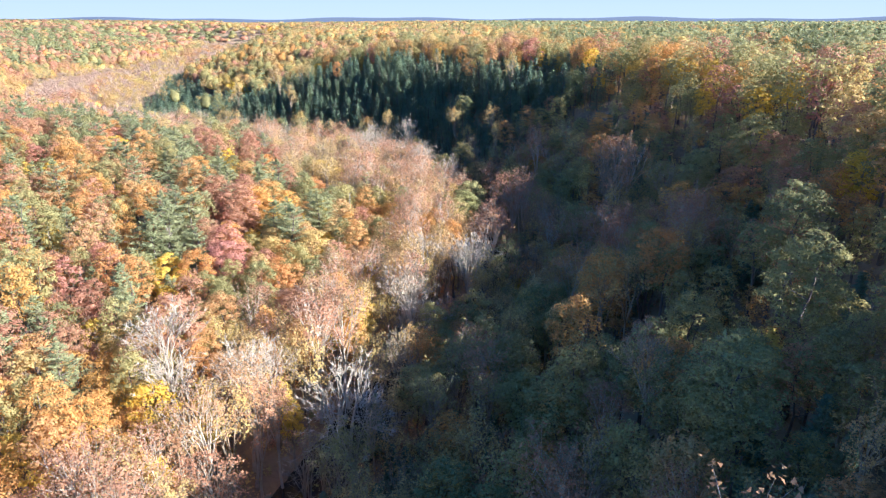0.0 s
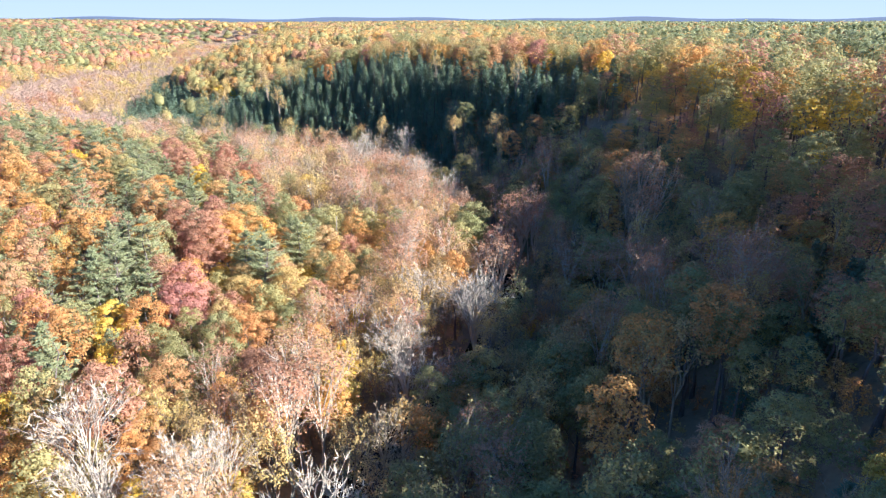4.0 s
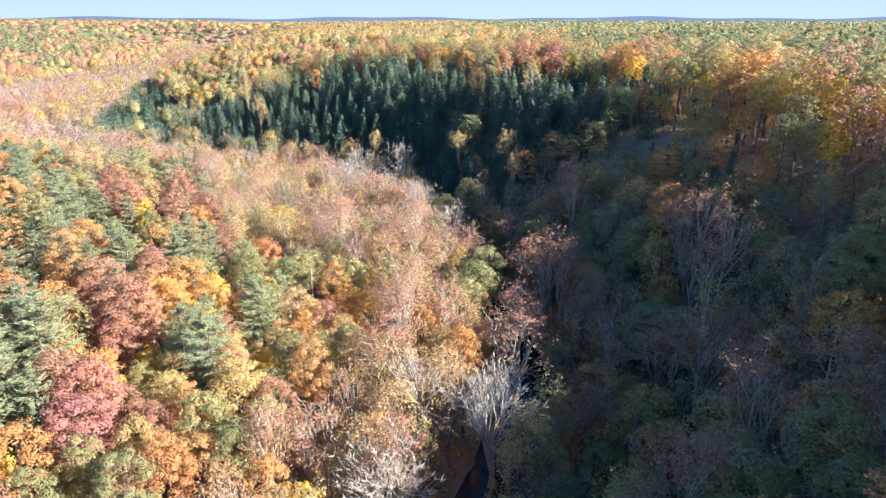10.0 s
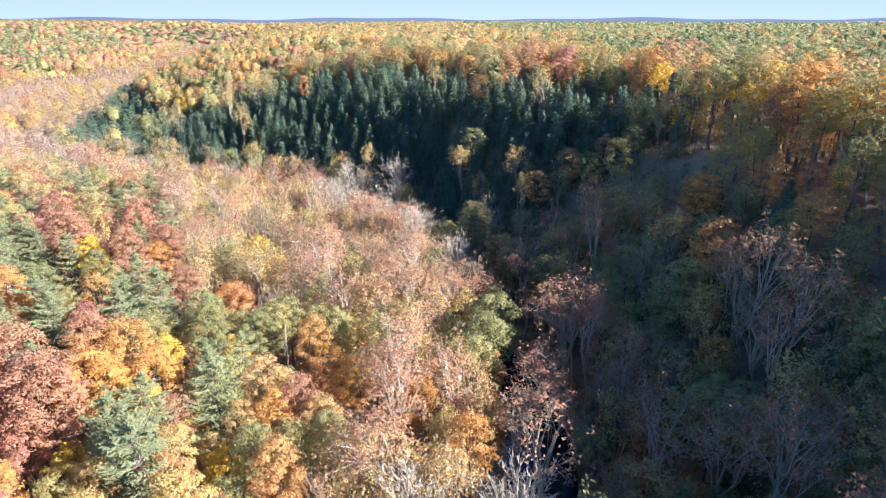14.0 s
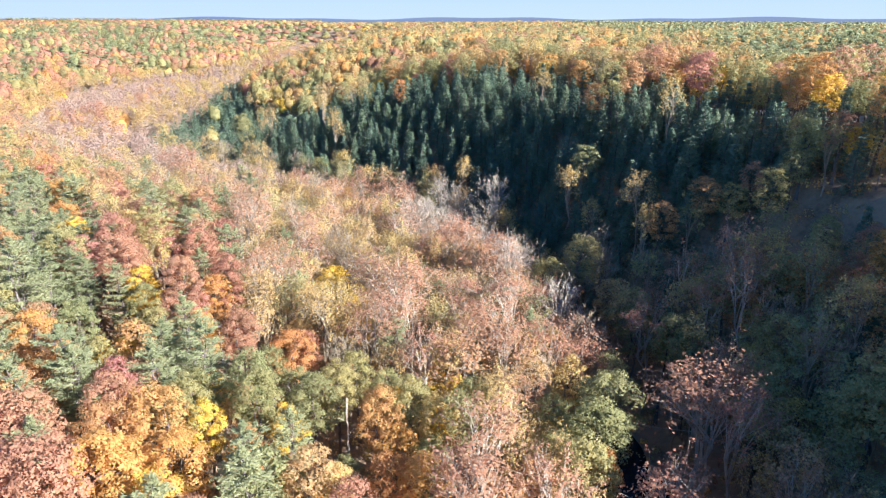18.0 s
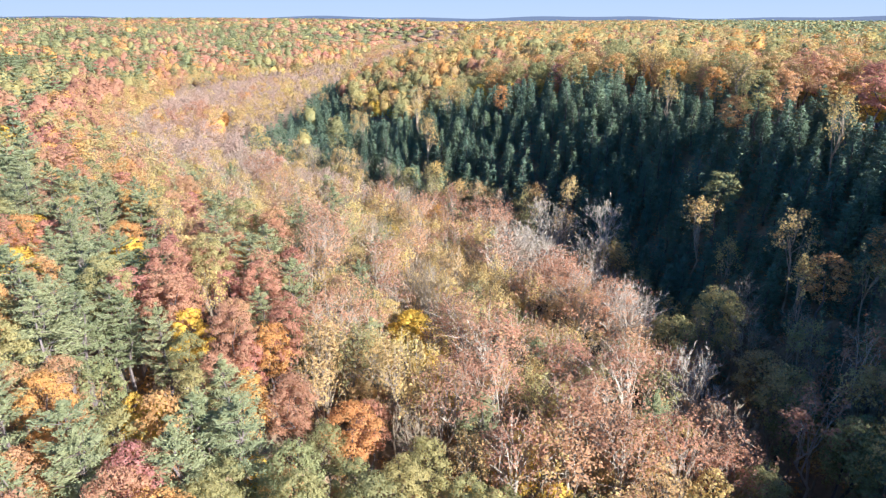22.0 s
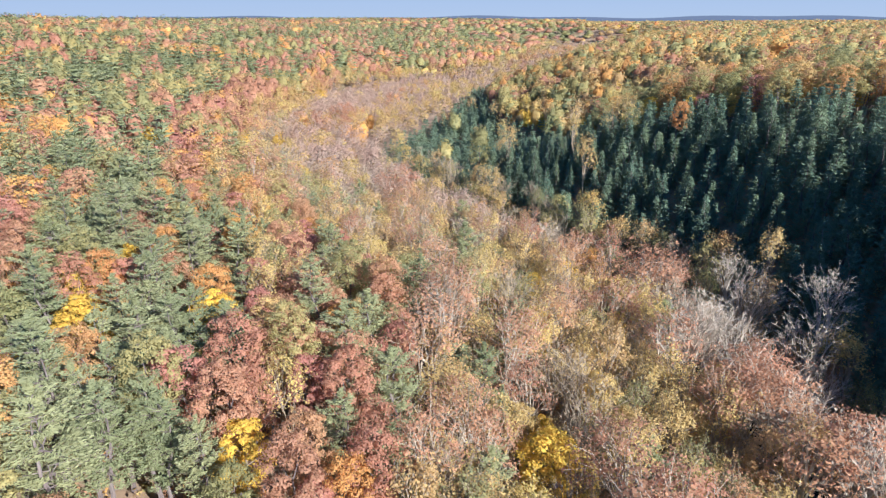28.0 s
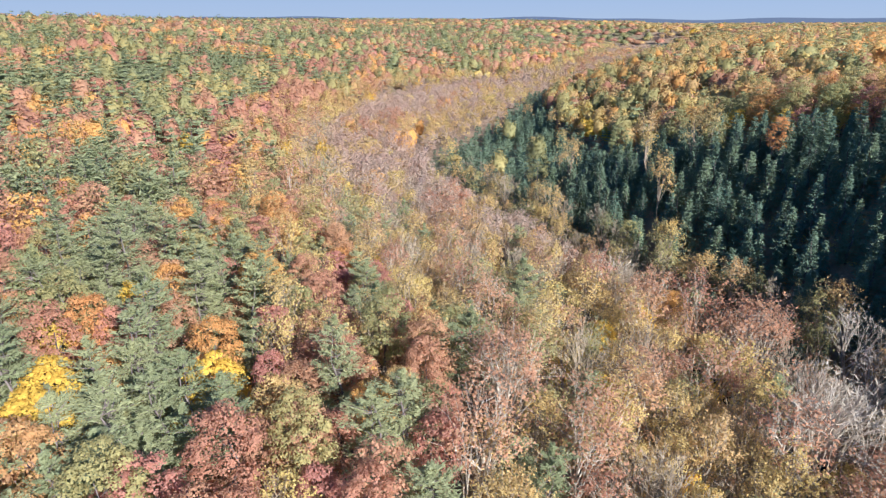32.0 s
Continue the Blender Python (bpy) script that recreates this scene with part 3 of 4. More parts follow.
FORMS = {}


def make_form(form, fine, seed, leaf, bark, height, kind):
    rng = np.random.default_rng(seed)
    n = 2 - fine            # 0 the finest, 2 for the farthest
    if form == "round":
        crown = round_crown(rng, height, height * 0.185, 0.46, *((58, 112, 0.22, 0.42), (44, 56, 0.3, 0.4), (26, 27, 0.48, 0.3))[n])
        segs, _ = boughs(rng, height * 0.9, 0.35, height * 0.11, (6, 3, 0)[n], 0.6, 1, 0.27, 0)
    elif form == "pine":
        crown, segs = pine_parts(rng, height, height * 0.175, 0.42, *((10, 8, 130, 0.23), (9, 8, 62, 0.34), (7, 8, 20, 0.62))[n], 0.06, 0.34)
    elif form == "cone":
        crown, segs = pine_parts(rng, height, height * 0.265, 0.05, *((26, 9, 26, 0.32), (25, 9, 20, 0.38), (14, 8, 10, 0.62))[n], -0.22, 0.9)
        segs = segs[:5]
    elif form == "thin":
        segs, ends, middle, dome = vase(rng, height, height * 0.15, *((9, 4, 2, 0.24), (7, 3, 2, 0.24), (5, 2, 0, 0.24))[n])
        crown = sparse_crown(rng, ends, *((10, 0.29, 0.3), (10, 0.37, 0.34), (15, 0.56, 0.55))[n], middle, dome)
    else:
        segs, ends, middle, dome = vase(rng, height, height * 0.15, *((10, 4, 3, 0.25), (8, 4, 2, 0.25), (6, 3, 0, 0.25))[n])
        crown = whisk(rng, ends, *((5, 1.1), (5, 1.3), (9, 1.8))[n], middle)
    crown_mat = LEAF[leaf] if leaf else bark
    return wood_mesh("trunk", segs, bark), leaf_mesh("crown", crown, crown_mat), crown, segs


FAR_FORMS = {}
for number, (kind, (leaf, bark, form, height, label)) in enumerate(SPECIES.items()):
    far_rng = np.random.default_rng(900 + number)
    for far, (leaves, size) in enumerate(((170, 0.95), (66, 1.35), (26, 2.1))):
        wide = {"pine": 0.2, "cone": 0.27, "round": 0.2}.get(form, 0.17)
        FAR_FORMS[kind, far] = [far_crown(far_rng, height, height * wide, 0.34 if form != "cone" else 0.06, form, far, leaves * (2 if form in ("thin", "bare") else 1), size) for v in range(4)]
    for fine in (2, 1, 0):
        FORMS[kind, fine] = [make_form(form, fine, 100 * number + 10 * fine + v, leaf, bark, height, kind) for v in range(4)]

planted = []


def plant(kind, x, y, height=None, fine=2, turn=None, rng=random, wide=1.0, label=""):
    """One tree: an Empty at its foot with its trunk and its crown."""
    leaf, bark, form, usual, usual_label = SPECIES[kind]
    trunk_mesh, crown_mesh, _, _ = FORMS[kind, fine][rng.randrange(4)]
    s = min(height or usual * rng.uniform(0.8, 1.15), 1.25 * usual) / usual
    foot = new(kind)
    foot.empty_display_size = 0.5
    z = float(ground_at(x, y)[0]) - 0.15
    if "sycamore" in kind:
        wide *= rng.uniform(1.05, 1.4)
    foot.matrix_basis = Matrix.LocRotScale((x, y, z), Euler((0, 0, rng.uniform(0, 6.28) if turn is None else turn)), (s * wide, s * wide, s))
    for name, mesh in (("trunk", trunk_mesh), ("crown", crown_mesh)):
        ob = new(name, mesh)
        ob.parent = foot
    tagged(foot, label or usual_label, "tree", group=kind.replace("_", " ") + " stand")
    planted.append((x, y))
    return foot


# Trees that stand out, each at its place.
SPECIAL_SPOTS = []


def stand(kind, x, y, top, wide=1.0, label=""):
    """A tree at a place, as tall as its top is high over the river."""
    SPECIAL_SPOTS.append((x, y))
    plant(kind, x, y, max(9.0, top - float(ground_at(x, y)[0])), 2, None, random, wide * (1.35 if SPECIES[kind][2] == "round" else 1.15), label)


stand("rust_sycamore", 22, 199, 31, 1.0, "bare-limbed sycamore with a rusty tuft at its top")
stand("orange_oak", -61, 371, 54, 0.8, "oak with orange-red autumn leaves among the hemlocks")
stand("yellow_maple", -47, 235, 29)
stand("yellow_maple", -38, 223, 30)
stand("yellow_maple", -21, 212, 21)
stand("olive_oak", 9, 199, 27)
stand("olive_oak", 7, 194, 25)
stand("olive_oak", 8, 259, 31)
stand("yellow_maple", -100, 228, 37)
stand("yellow_maple", -107, 210, 43)
stand("yellow_maple", -70, 198, 27)
stand("yellow_maple", -74, 197, 22)
stand("orange_oak", 33, 108, 26)
stand("yellow_maple", -18, 120, 19)
stand("white_pine", -38, 151, 34)
stand("white_pine", -62, 150, 40)
stand("white_pine", -55, 184, 35)
stand("white_pine", -92, 214, 38)
stand("white_pine", -113, 228, 44)
stand("white_pine", -135, 236, 48)
stand("white_pine", -91, 293, 32)
stand("red_maple", -51, 136, 35)
stand("bare_sycamore", 6, 143, 27, 1.1)
stand("rust_sycamore", 13, 165, 27)
stand("olive_oak", 53, 90, 58)
stand("olive_oak", 46, 72, 53)
stand("olive_oak", 31, 58, 47)
stand("olive_oak", 73, 146, 60)
stand("orange_oak", 65, 251, 50)
stand("red_maple", 42, 309, 69)
stand("orange_oak", 14, 314, 59)
stand("yellow_maple", -183, 333, 33)
stand("tan_tree", -120, 364, 29)
stand("bare_sycamore", -29, 308, 25)
stand("red_maple", -126, 261, 32)
stand("rust_sycamore", -56, 312, 24)

stand("orange_oak", -52, 166, 33)
stand("yellow_maple", -46, 167, 32)
stand("orange_oak", -44, 205, 27)
stand("olive_oak", -35, 191, 27)
stand("rust_sycamore", -25, 267, 27)
stand("rust_sycamore", -5, 201, 24)
stand("rust_oak", -62, 168, 36)
stand("rust_oak", -55, 161, 36)
stand("white_pine", -57, 191, 34)
stand("white_pine", -63, 179, 36)
stand("white_pine", -35, 169, 31)
stand("rust_oak", -91, 234, 36)
stand("bare_sycamore", -8, 257, 27)
stand("olive_oak", -1, 250, 26)
stand("bare_tree", 58, 279, 33)
stand("orange_oak", 53, 279, 43)
stand("orange_oak", 72, 270, 55)
stand("olive_oak", 72, 251, 38)
stand("tan_oak", -33, 148, 27)
stand("red_maple", -53, 141, 33)
stand("rust_oak", -63, 168, 34)
stand("orange_oak", -51, 169, 31)
stand("white_pine", -68, 154, 37)
stand("white_pine", -64, 140, 36)
stand("bare_sycamore", -8, 129, 23)
stand("bare_sycamore", -5, 118, 23)
stand("bare_sycamore", 7, 151, 22)
stand("rust_sycamore", 11, 172, 23)
stand("rust_oak", -31, 117, 25)
stand("yellow_maple", -61, 130, 32)
stand("olive_oak", 37, 164, 34)
stand("yellow_maple", 18, 153, 16)
stand("olive_oak", 64, 155, 46)
stand("orange_oak", 56, 220, 46)
stand("white_pine", -94, 225, 38)
stand("rust_oak", -84, 218, 34)
stand("rust_oak", -93, 242, 34)
stand("red_maple", -103, 252, 34)
stand("yellow_maple", -112, 214, 41)
stand("white_pine", -82, 204, 40)
stand("white_pine", -76, 228, 27)
stand("white_pine", -66, 246, 28)
stand("yellow_maple", -64, 271, 27)
stand("rust_sycamore", -25, 276, 26)
stand("bare_sycamore", -36, 282, 25)
stand("red_maple", -84, 210, 40)
stand("white_pine", -124, 242, 38)
stand("rust_oak", -49, 104, 33)
stand("yellow_maple", -45, 85, 28)
stand("bare_sycamore", -30, 95, 24)
stand("bare_sycamore", -12, 88, 19)
stand("yellow_maple", 10, 112, 14)
stand("olive_oak", 35, 80, 40)
stand("olive_oak", 38, 67, 40)
stand("olive_oak", 1, 109, 19)
stand("olive_oak", 15, 104, 19)


def spot(kind, x, y):
    """A tree of its usual height at a place."""
    SPECIAL_SPOTS.append((x, y))
    plant(kind, x, y, None, 2 if x < 25 else 1, wide=1.15)


spot("white_pine", -119, 211)
spot("white_pine", -97, 201)
spot("white_pine", -96, 213)
spot("white_pine", -80, 204)
spot("white_pine", -82, 193)
spot("white_pine", -83, 199)
spot("white_pine", -92, 225)
spot("white_pine", -125, 243)
spot("white_pine", -67, 219)
spot("white_pine", -65, 227)
spot("white_pine", -66, 245)
spot("white_pine", -76, 231)
spot("white_pine", -130, 221)
spot("white_pine", -128, 229)
spot("white_pine", -102, 318)
spot("white_pine", -151, 225)
spot("rust_oak", -93, 239)
spot("rust_oak", -83, 218)
spot("rust_oak", -76, 210)
spot("rust_oak", -174, 312)
spot("rust_oak", -177, 260)
spot("red_maple", -116, 263)
spot("red_maple", -106, 243)
spot("red_maple", -175, 298)
spot("red_maple", -291, 357)
spot("red_maple", -246, 338)
spot("yellow_maple", -124, 219)
spot("yellow_maple", -109, 235)
spot("yellow_maple", -51, 246)
spot("yellow_maple", -73, 291)
spot("yellow_maple", -90, 246)
spot("yellow_maple", -244, 383)
spot("yellow_maple", -72, 208)
spot("orange_oak", -121, 252)
spot("orange_oak", -114, 222)
spot("orange_oak", -200, 257)
spot("orange_oak", -67, 316)
spot("tan_oak", -85, 226)
spot("tan_oak", -80, 241)
spot("rust_sycamore", -48, 312)
spot("rust_sycamore", -27, 279)
spot("rust_sycamore", -22, 263)
spot("rust_sycamore", -31, 267)
spot("bare_sycamore", -38, 289)
spot("bare_sycamore", -34, 317)
spot("bare_sycamore", -16, 284)
spot("white_pine", -124, 234)
spot("white_pine", -118, 239)
spot("white_pine", -90, 209)
spot("white_pine", -50, 226)
spot("white_pine", -82, 260)
spot("white_pine", -75, 235)
spot("rust_oak", -109, 256)
spot("rust_oak", -63, 202)
spot("rust_oak", -77, 190)
spot("yellow_maple", -112, 239)
spot("yellow_maple", -43, 239)
spot("yellow_maple", -75, 296)
spot("rust_sycamore", -49, 318)
spot("rust_sycamore", -24, 269)
spot("rust_sycamore", -16, 251)
spot("rust_sycamore", -18, 231)
spot("rust_sycamore", -7, 234)
spot("rust_sycamore", 3, 246)
spot("bare_sycamore", -18, 292)
spot("bare_sycamore", -17, 303)
spot("bare_sycamore", -7, 272)
spot("bare_sycamore", -35, 277)
spot("white_pine", -65, 180)
spot("white_pine", -57, 190)
spot("olive_oak", -40, 196)
spot("olive_oak", -46, 201)
spot("rust_oak", -43, 209)
spot("rust_oak", -70, 176)
spot("yellow_maple", -67, 191)
spot("rust_sycamore", -14, 208)
spot("rust_sycamore", -7, 209)
spot("rust_sycamore", -30, 227)
spot("white_pine", -38, 175)
spot("white_pine", -48, 163)
spot("orange_oak", -54, 173)
spot("orange_oak", -50, 177)
spot("orange_oak", -20, 179)
spot("rust_oak", -62, 171)
spot("olive_oak", -33, 196)
spot("olive_oak", 1, 190)
spot("olive_oak", 5, 185)
spot("olive_oak", 1, 199)
spot("olive_oak", 11, 215)
spot("olive_oak", -21, 201)
spot("yellow_maple", -38, 188)
spot("yellow_maple", -34, 177)
spot("yellow_maple", -22, 218)
spot("rust_sycamore", -15, 214)
spot("tan_oak", -47, 192)
spot("white_pine", -42, 163)
spot("white_pine", -68, 147)
spot("white_pine", -80, 172)
spot("white_pine", -57, 196)
spot("rust_oak", -57, 143)
spot("rust_oak", -54, 160)
spot("rust_oak", -34, 124)
spot("orange_oak", -35, 134)
spot("orange_oak", -55, 129)
spot("yellow_maple", -50, 170)
spot("yellow_maple", -46, 139)
spot("tan_oak", -29, 173)
spot("tan_oak", -14, 148)
spot("olive_oak", -32, 203)
spot("olive_oak", -51, 125)
spot("olive_oak", 7, 203)
spot("bare_sycamore", -9, 131)
spot("bare_sycamore", -5, 150)
spot("bare_sycamore", 8, 154)
spot("rust_sycamore", 15, 181)
spot("rust_sycamore", 31, 165)
spot("white_pine", -86, 137)
spot("white_pine", -70, 137)
spot("white_pine", -70, 155)
spot("white_pine", -62, 89)
spot("red_maple", -60, 161)
spot("red_maple", -69, 115)
spot("rust_oak", -65, 98)
spot("rust_oak", -72, 118)
spot("orange_oak", -93, 163)
spot("orange_oak", -56, 109)
spot("orange_oak", -49, 83)
spot("orange_oak", -107, 175)
spot("yellow_maple", -56, 94)
spot("yellow_maple", -38, 87)
spot("yellow_maple", -30, 97)
spot("yellow_maple", -19, 129)
spot("bare_sycamore", -43, 87)
spot("bare_sycamore", -33, 90)
spot("bare_sycamore", -15, 83)
spot("olive_oak", 13, 103)
spot("olive_oak", -3, 101)
spot("olive_oak", 71, 119)
spot("olive_oak", 51, 84)
spot("olive_oak", 22, 77)
spot("yellow_maple", 42, 73)
spot("rust_oak", 31, 83)
spot("orange_oak", 67, 258)
spot("orange_oak", 9, 346)
spot("orange_oak", 23, 314)
spot("olive_oak", 32, 500)
spot("olive_oak", 91, 396)


# A dead trunk, broken off, bare of bark, that stands up out of the leaves.
snag_rng = np.random.default_rng(3)
snag_segs = [(np.array([0, 0, z * 4.0]), np.array([0.05 * z, 0.03 * z, z * 4.0 + 4.0]), 0.24 - 0.025 * z, 0.215 - 0.025 * z, 7) for z in range(5)]
snag_segs += [(np.array([0.1, 0.05, z]), np.array([0.1 + 1.2 * math.cos(z), 0.05 + 1.2 * math.sin(z), z + 0.7]), 0.06, 0.03, 4) for z in (11.0, 13.6, 16.2, 18.4)]
snag_mesh = wood_mesh("dead_snag", snag_segs, PALE_BARK)
dead_snag = new("dead_snag", snag_mesh)
dead_snag.location = (-29, 188, float(ground_at(-29, 188)[0]) - 0.2)
tagged(dead_snag, "dead standing trunk, bare and broken off at the top", "tree")
SPECIAL_SPOTS.append((-29, 188))

# ---- the woods: kinds by slope, floor and rim ----


def mix_at(x, y, d, pick):
    """The kind of tree that grows at a place, from where it lies in the valley. pick: a number from 0 to 1."""
    patch = float(soft_noise(np.array([x]), np.array([y]), 55, 11)[0])
    patch2 = float(soft_noise(np.array([x]), np.array([y]), 38, 12)[0])
    if d > 0:
        reach = d - 17 * min(1, max(0, (195 - y) / 50)) - 10 * min(1, max(0, (100 - y) / 30))
        if reach > ((73 if x < -80 else 66) if y > 262 else 56):                                        # the plateau and its rim
            if reach < 78 and y < 420:                        # the sunlit edge
                table = (("orange_oak", 0.18), ("yellow_maple", 0.14), ("olive_oak", 0.42), ("tan_oak", 0.12), ("rust_oak", 0.1), ("red_maple", 0.04))
            elif y < 300 and x > 40 and x < 130:
                table = (("olive_oak", 0.44), ("orange_oak", 0.12), ("yellow_maple", 0.09), ("rust_oak", 0.13), ("white_pine", 0.2), ("red_maple", 0.02))
            elif x > 60 and patch > -0.55:
                table = (("white_pine", 0.72), ("orange_oak", 0.1), ("olive_oak", 0.18))
            else:
                table = (("tan_oak", 0.3), ("tan_tree", 0.14), ("olive_oak", 0.24), ("yellow_maple", 0.09), ("orange_oak", 0.1), ("rust_oak", 0.07), ("white_pine", 0.06))
        elif y > 430 and x < -225 and reach < 50:
            table = (("pale_sycamore", 0.5), ("tan_tree", 0.5))
        elif y > 262 or x < -5:                               # the hemlock slope
            if reach < 13:
                table = (("tan_tree", 0.35), ("bare_tree", 0.2), ("olive_tree", 0.25), ("hemlock", 0.2))
            else:
                table = (("hemlock", 0.95), ("olive_oak", 0.02), ("tan_tree", 0.03))
        else:                                                 # the shaded slope and floor
            if reach > 34:
                table = (("hemlock", 0.42), ("olive_oak", 0.24), ("rust_oak", 0.14), ("orange_oak", 0.06), ("olive_tree", 0.08), ("tan_tree", 0.06))
            else:
                table = (("olive_tree", 0.16), ("tan_tree", 0.16), ("rust_sycamore", 0.1), ("olive_oak", 0.22), ("bare_tree", 0.08), ("orange_oak", 0.1), ("tan_oak", 0.12), ("hemlock", 0.06))
    else:
        d = -d
        if y < 205:                                           # the near left slope
            if d < 26:
                table = (("rust_sycamore", 0.27), ("bare_sycamore", 0.03), ("tan_tree", 0.42), ("orange_oak", 0.16), ("yellow_maple", 0.12))
            elif d < 46:
                table = (("orange_oak", 0.25), ("rust_oak", 0.16), ("tan_oak", 0.2), ("yellow_maple", 0.12), ("olive_oak", 0.27))
            elif patch > 0.4:
                table = (("white_pine", 0.5), ("rust_oak", 0.25), ("orange_oak", 0.15), ("olive_oak", 0.1))
            else:
                table = (("rust_oak", 0.2), ("orange_oak", 0.2), ("red_maple", 0.06), ("olive_oak", 0.26), ("yellow_maple", 0.1), ("white_pine", 0.18))
        elif y > 325 and d < 46:
            table = (("pale_sycamore", 0.62), ("tan_tree", 0.26), ("orange_oak", 0.04), ("rust_sycamore", 0.08))
        elif d < 12:
            table = (("bare_sycamore", 0.26), ("rust_sycamore", 0.56), ("bare_tree", 0.18))
        elif d < 66:                                          # the floodplain
            table = (("tan_tree", 0.44), ("bare_tree", 0.14), ("olive_tree", 0.1), ("rust_sycamore", 0.14), ("yellow_maple", 0.06), ("white_pine", 0.06), ("tan_oak", 0.06))
        elif d < 92:
            table = (("rust_oak", 0.27), ("red_maple", 0.14), ("orange_oak", 0.13), ("tan_tree", 0.18), ("olive_oak", 0.18), ("white_pine", 0.1))
        elif d > 175 or y > 330:
            if patch2 > 0.1 and d < 330:
                table = (("white_pine", 0.78), ("olive_oak", 0.14), ("rust_oak", 0.08))
            elif d > 330:                                     # the crest
                table = (("orange_oak", 0.09), ("rust_oak", 0.25), ("olive_oak", 0.28), ("white_pine", 0.32), ("tan_oak", 0.06))
            elif d < 150:
                table = (("orange_oak", 0.05), ("rust_oak", 0.27), ("red_maple", 0.2), ("olive_oak", 0.2), ("white_pine", 0.24), ("tan_oak", 0.04))
            else:
                table = (("white_pine", 0.34), ("olive_oak", 0.26), ("rust_oak", 0.2), ("red_maple", 0.1), ("orange_oak", 0.06), ("tan_oak", 0.04))
        elif patch2 > -0.25:
            table = (("white_pine", 0.52), ("rust_oak", 0.2), ("red_maple", 0.1), ("yellow_maple", 0.04), ("olive_oak", 0.14))
        else:
            table = (("rust_oak", 0.3), ("red_maple", 0.14), ("orange_oak", 0.2), ("olive_oak", 0.14), ("white_pine", 0.22))
    total = 0.0
    for kind, share in table:
        total += share
        if pick < total:
            return kind
    return table[0][0]


def stature(x, y, d):
    """How tall trees grow: lower on the steep upper slope, taller along the rim above it."""
    reach = d - 17 * min(1, max(0, (195 - y) / 50)) - 10 * min(1, max(0, (100 - y) / 30))
    if d < 0 or y > 262:
        return 1.0
    return 0.82 if 35 < reach < 58 else (1.12 if 58 <= reach < 88 else 1.0)


def in_view(x, y):
    """In the wedge of country the flight overlooks, or unseen beside it, casting shade."""
    bearing = math.degrees(math.atan2(-(x + 10), y - 25))
    # Unseen trees on the right are added to cast shade into the view.
    return (-62 < bearing < 92 and y > 18 + 0.25 * abs(x)) or (x > 20 and -60 < y < 160 and x < 190)


def spots(spacing, x0, x1, y0, y1, seed):
    rng = random.Random(seed)
    out = []
    for j, y in enumerate(np.arange(y0, y1, spacing * 0.87)):
        for x in np.arange(x0, x1, spacing):
            px = x + (j % 2) * spacing / 2 + rng.uniform(-0.36, 0.36) * spacing
            py = y + rng.uniform(-0.36, 0.36) * spacing
            out.append((float(px), float(py)))
    return out


MIDDLE = np.array([(0, 50), (2, 110), (-8, 170), (-55, 232), (-110, 240)], float)     # the country that lies nearest below
AROUND = np.array([(12, 50), (5, 110), (0, 170), (-40, 250), (-62, 325)], float)


def off_line(x, y, line):
    return min(math.hypot(x - a[0] - (b[0] - a[0]) * u, y - a[1] - (b[1] - a[1]) * u) for a, b in zip(line, line[1:]) for u in (0, 0.33, 0.67, 1))


def is_near(x, y):
    return x < 80 and off_line(x, y, AROUND) < 116


# Crowns on the shaded side that the sun reaches through gaps between the trees uphill of them.
LIT = [(9, 260, 25), (51, 88, 50), (37, 77, 39), (22, 199, 31), (13, 103, 20), (-3, 101, 21)]


def in_beam(x, y, tall):
    for a, b, c in LIT:
        u, v = (x - a) * sun_dir.x + (y - b) * sun_dir.y, (x - a) * sun_dir.y - (y - b) * sun_dir.x
        if 3 < u < 80 and abs(v) < 3.4 and ground_at(x, y)[0] + tall > c + u * math.tan(SUN_ELEVATION):
            return True
    return False


near_rng = random.Random(5)
places = [p for p in spots(5.3, -190, 105, 10, 445, 21) if in_view(*p) and is_near(*p)]
sides, _ = river_side([p[0] for p in places], [p[1] for p in places])
between = []              # trees that fill the canopy between the others
for (x, y), d in zip(places, sides):
    bank = 6.5 if 136 < y < 212 else 3.8
    if -bank < d < bank or on_road(x, y) or any(abs(x - a) < 3.1 and abs(y - b) < 3.1 for a, b in SPECIAL_SPOTS) or (d > 0 and in_beam(x, y, 23)):
        continue
    off = off_line(x, y, MIDDLE)
    if near_rng.random() < (0.42 if d > 0 else (0.05 if off < 60 else 0.38)):
        between.append((x, y))
        continue
    kind = mix_at(x, y, float(d), near_rng.random())
    form = SPECIES[kind][2]
    if kind == "hemlock" and y > 250 and near_rng.random() < 0.1:
        continue
    shaded = d > 9 and form == "round"
    plant(kind, x, y, SPECIES[kind][3] * near_rng.uniform(0.8, 1.15) * stature(x, y, float(d)), fine=1 if shaded or off >= 52 else 2, rng=near_rng, wide=1.28 if shaded else 1.0)

# ---- woods farther off: joined, one object to a kind ----


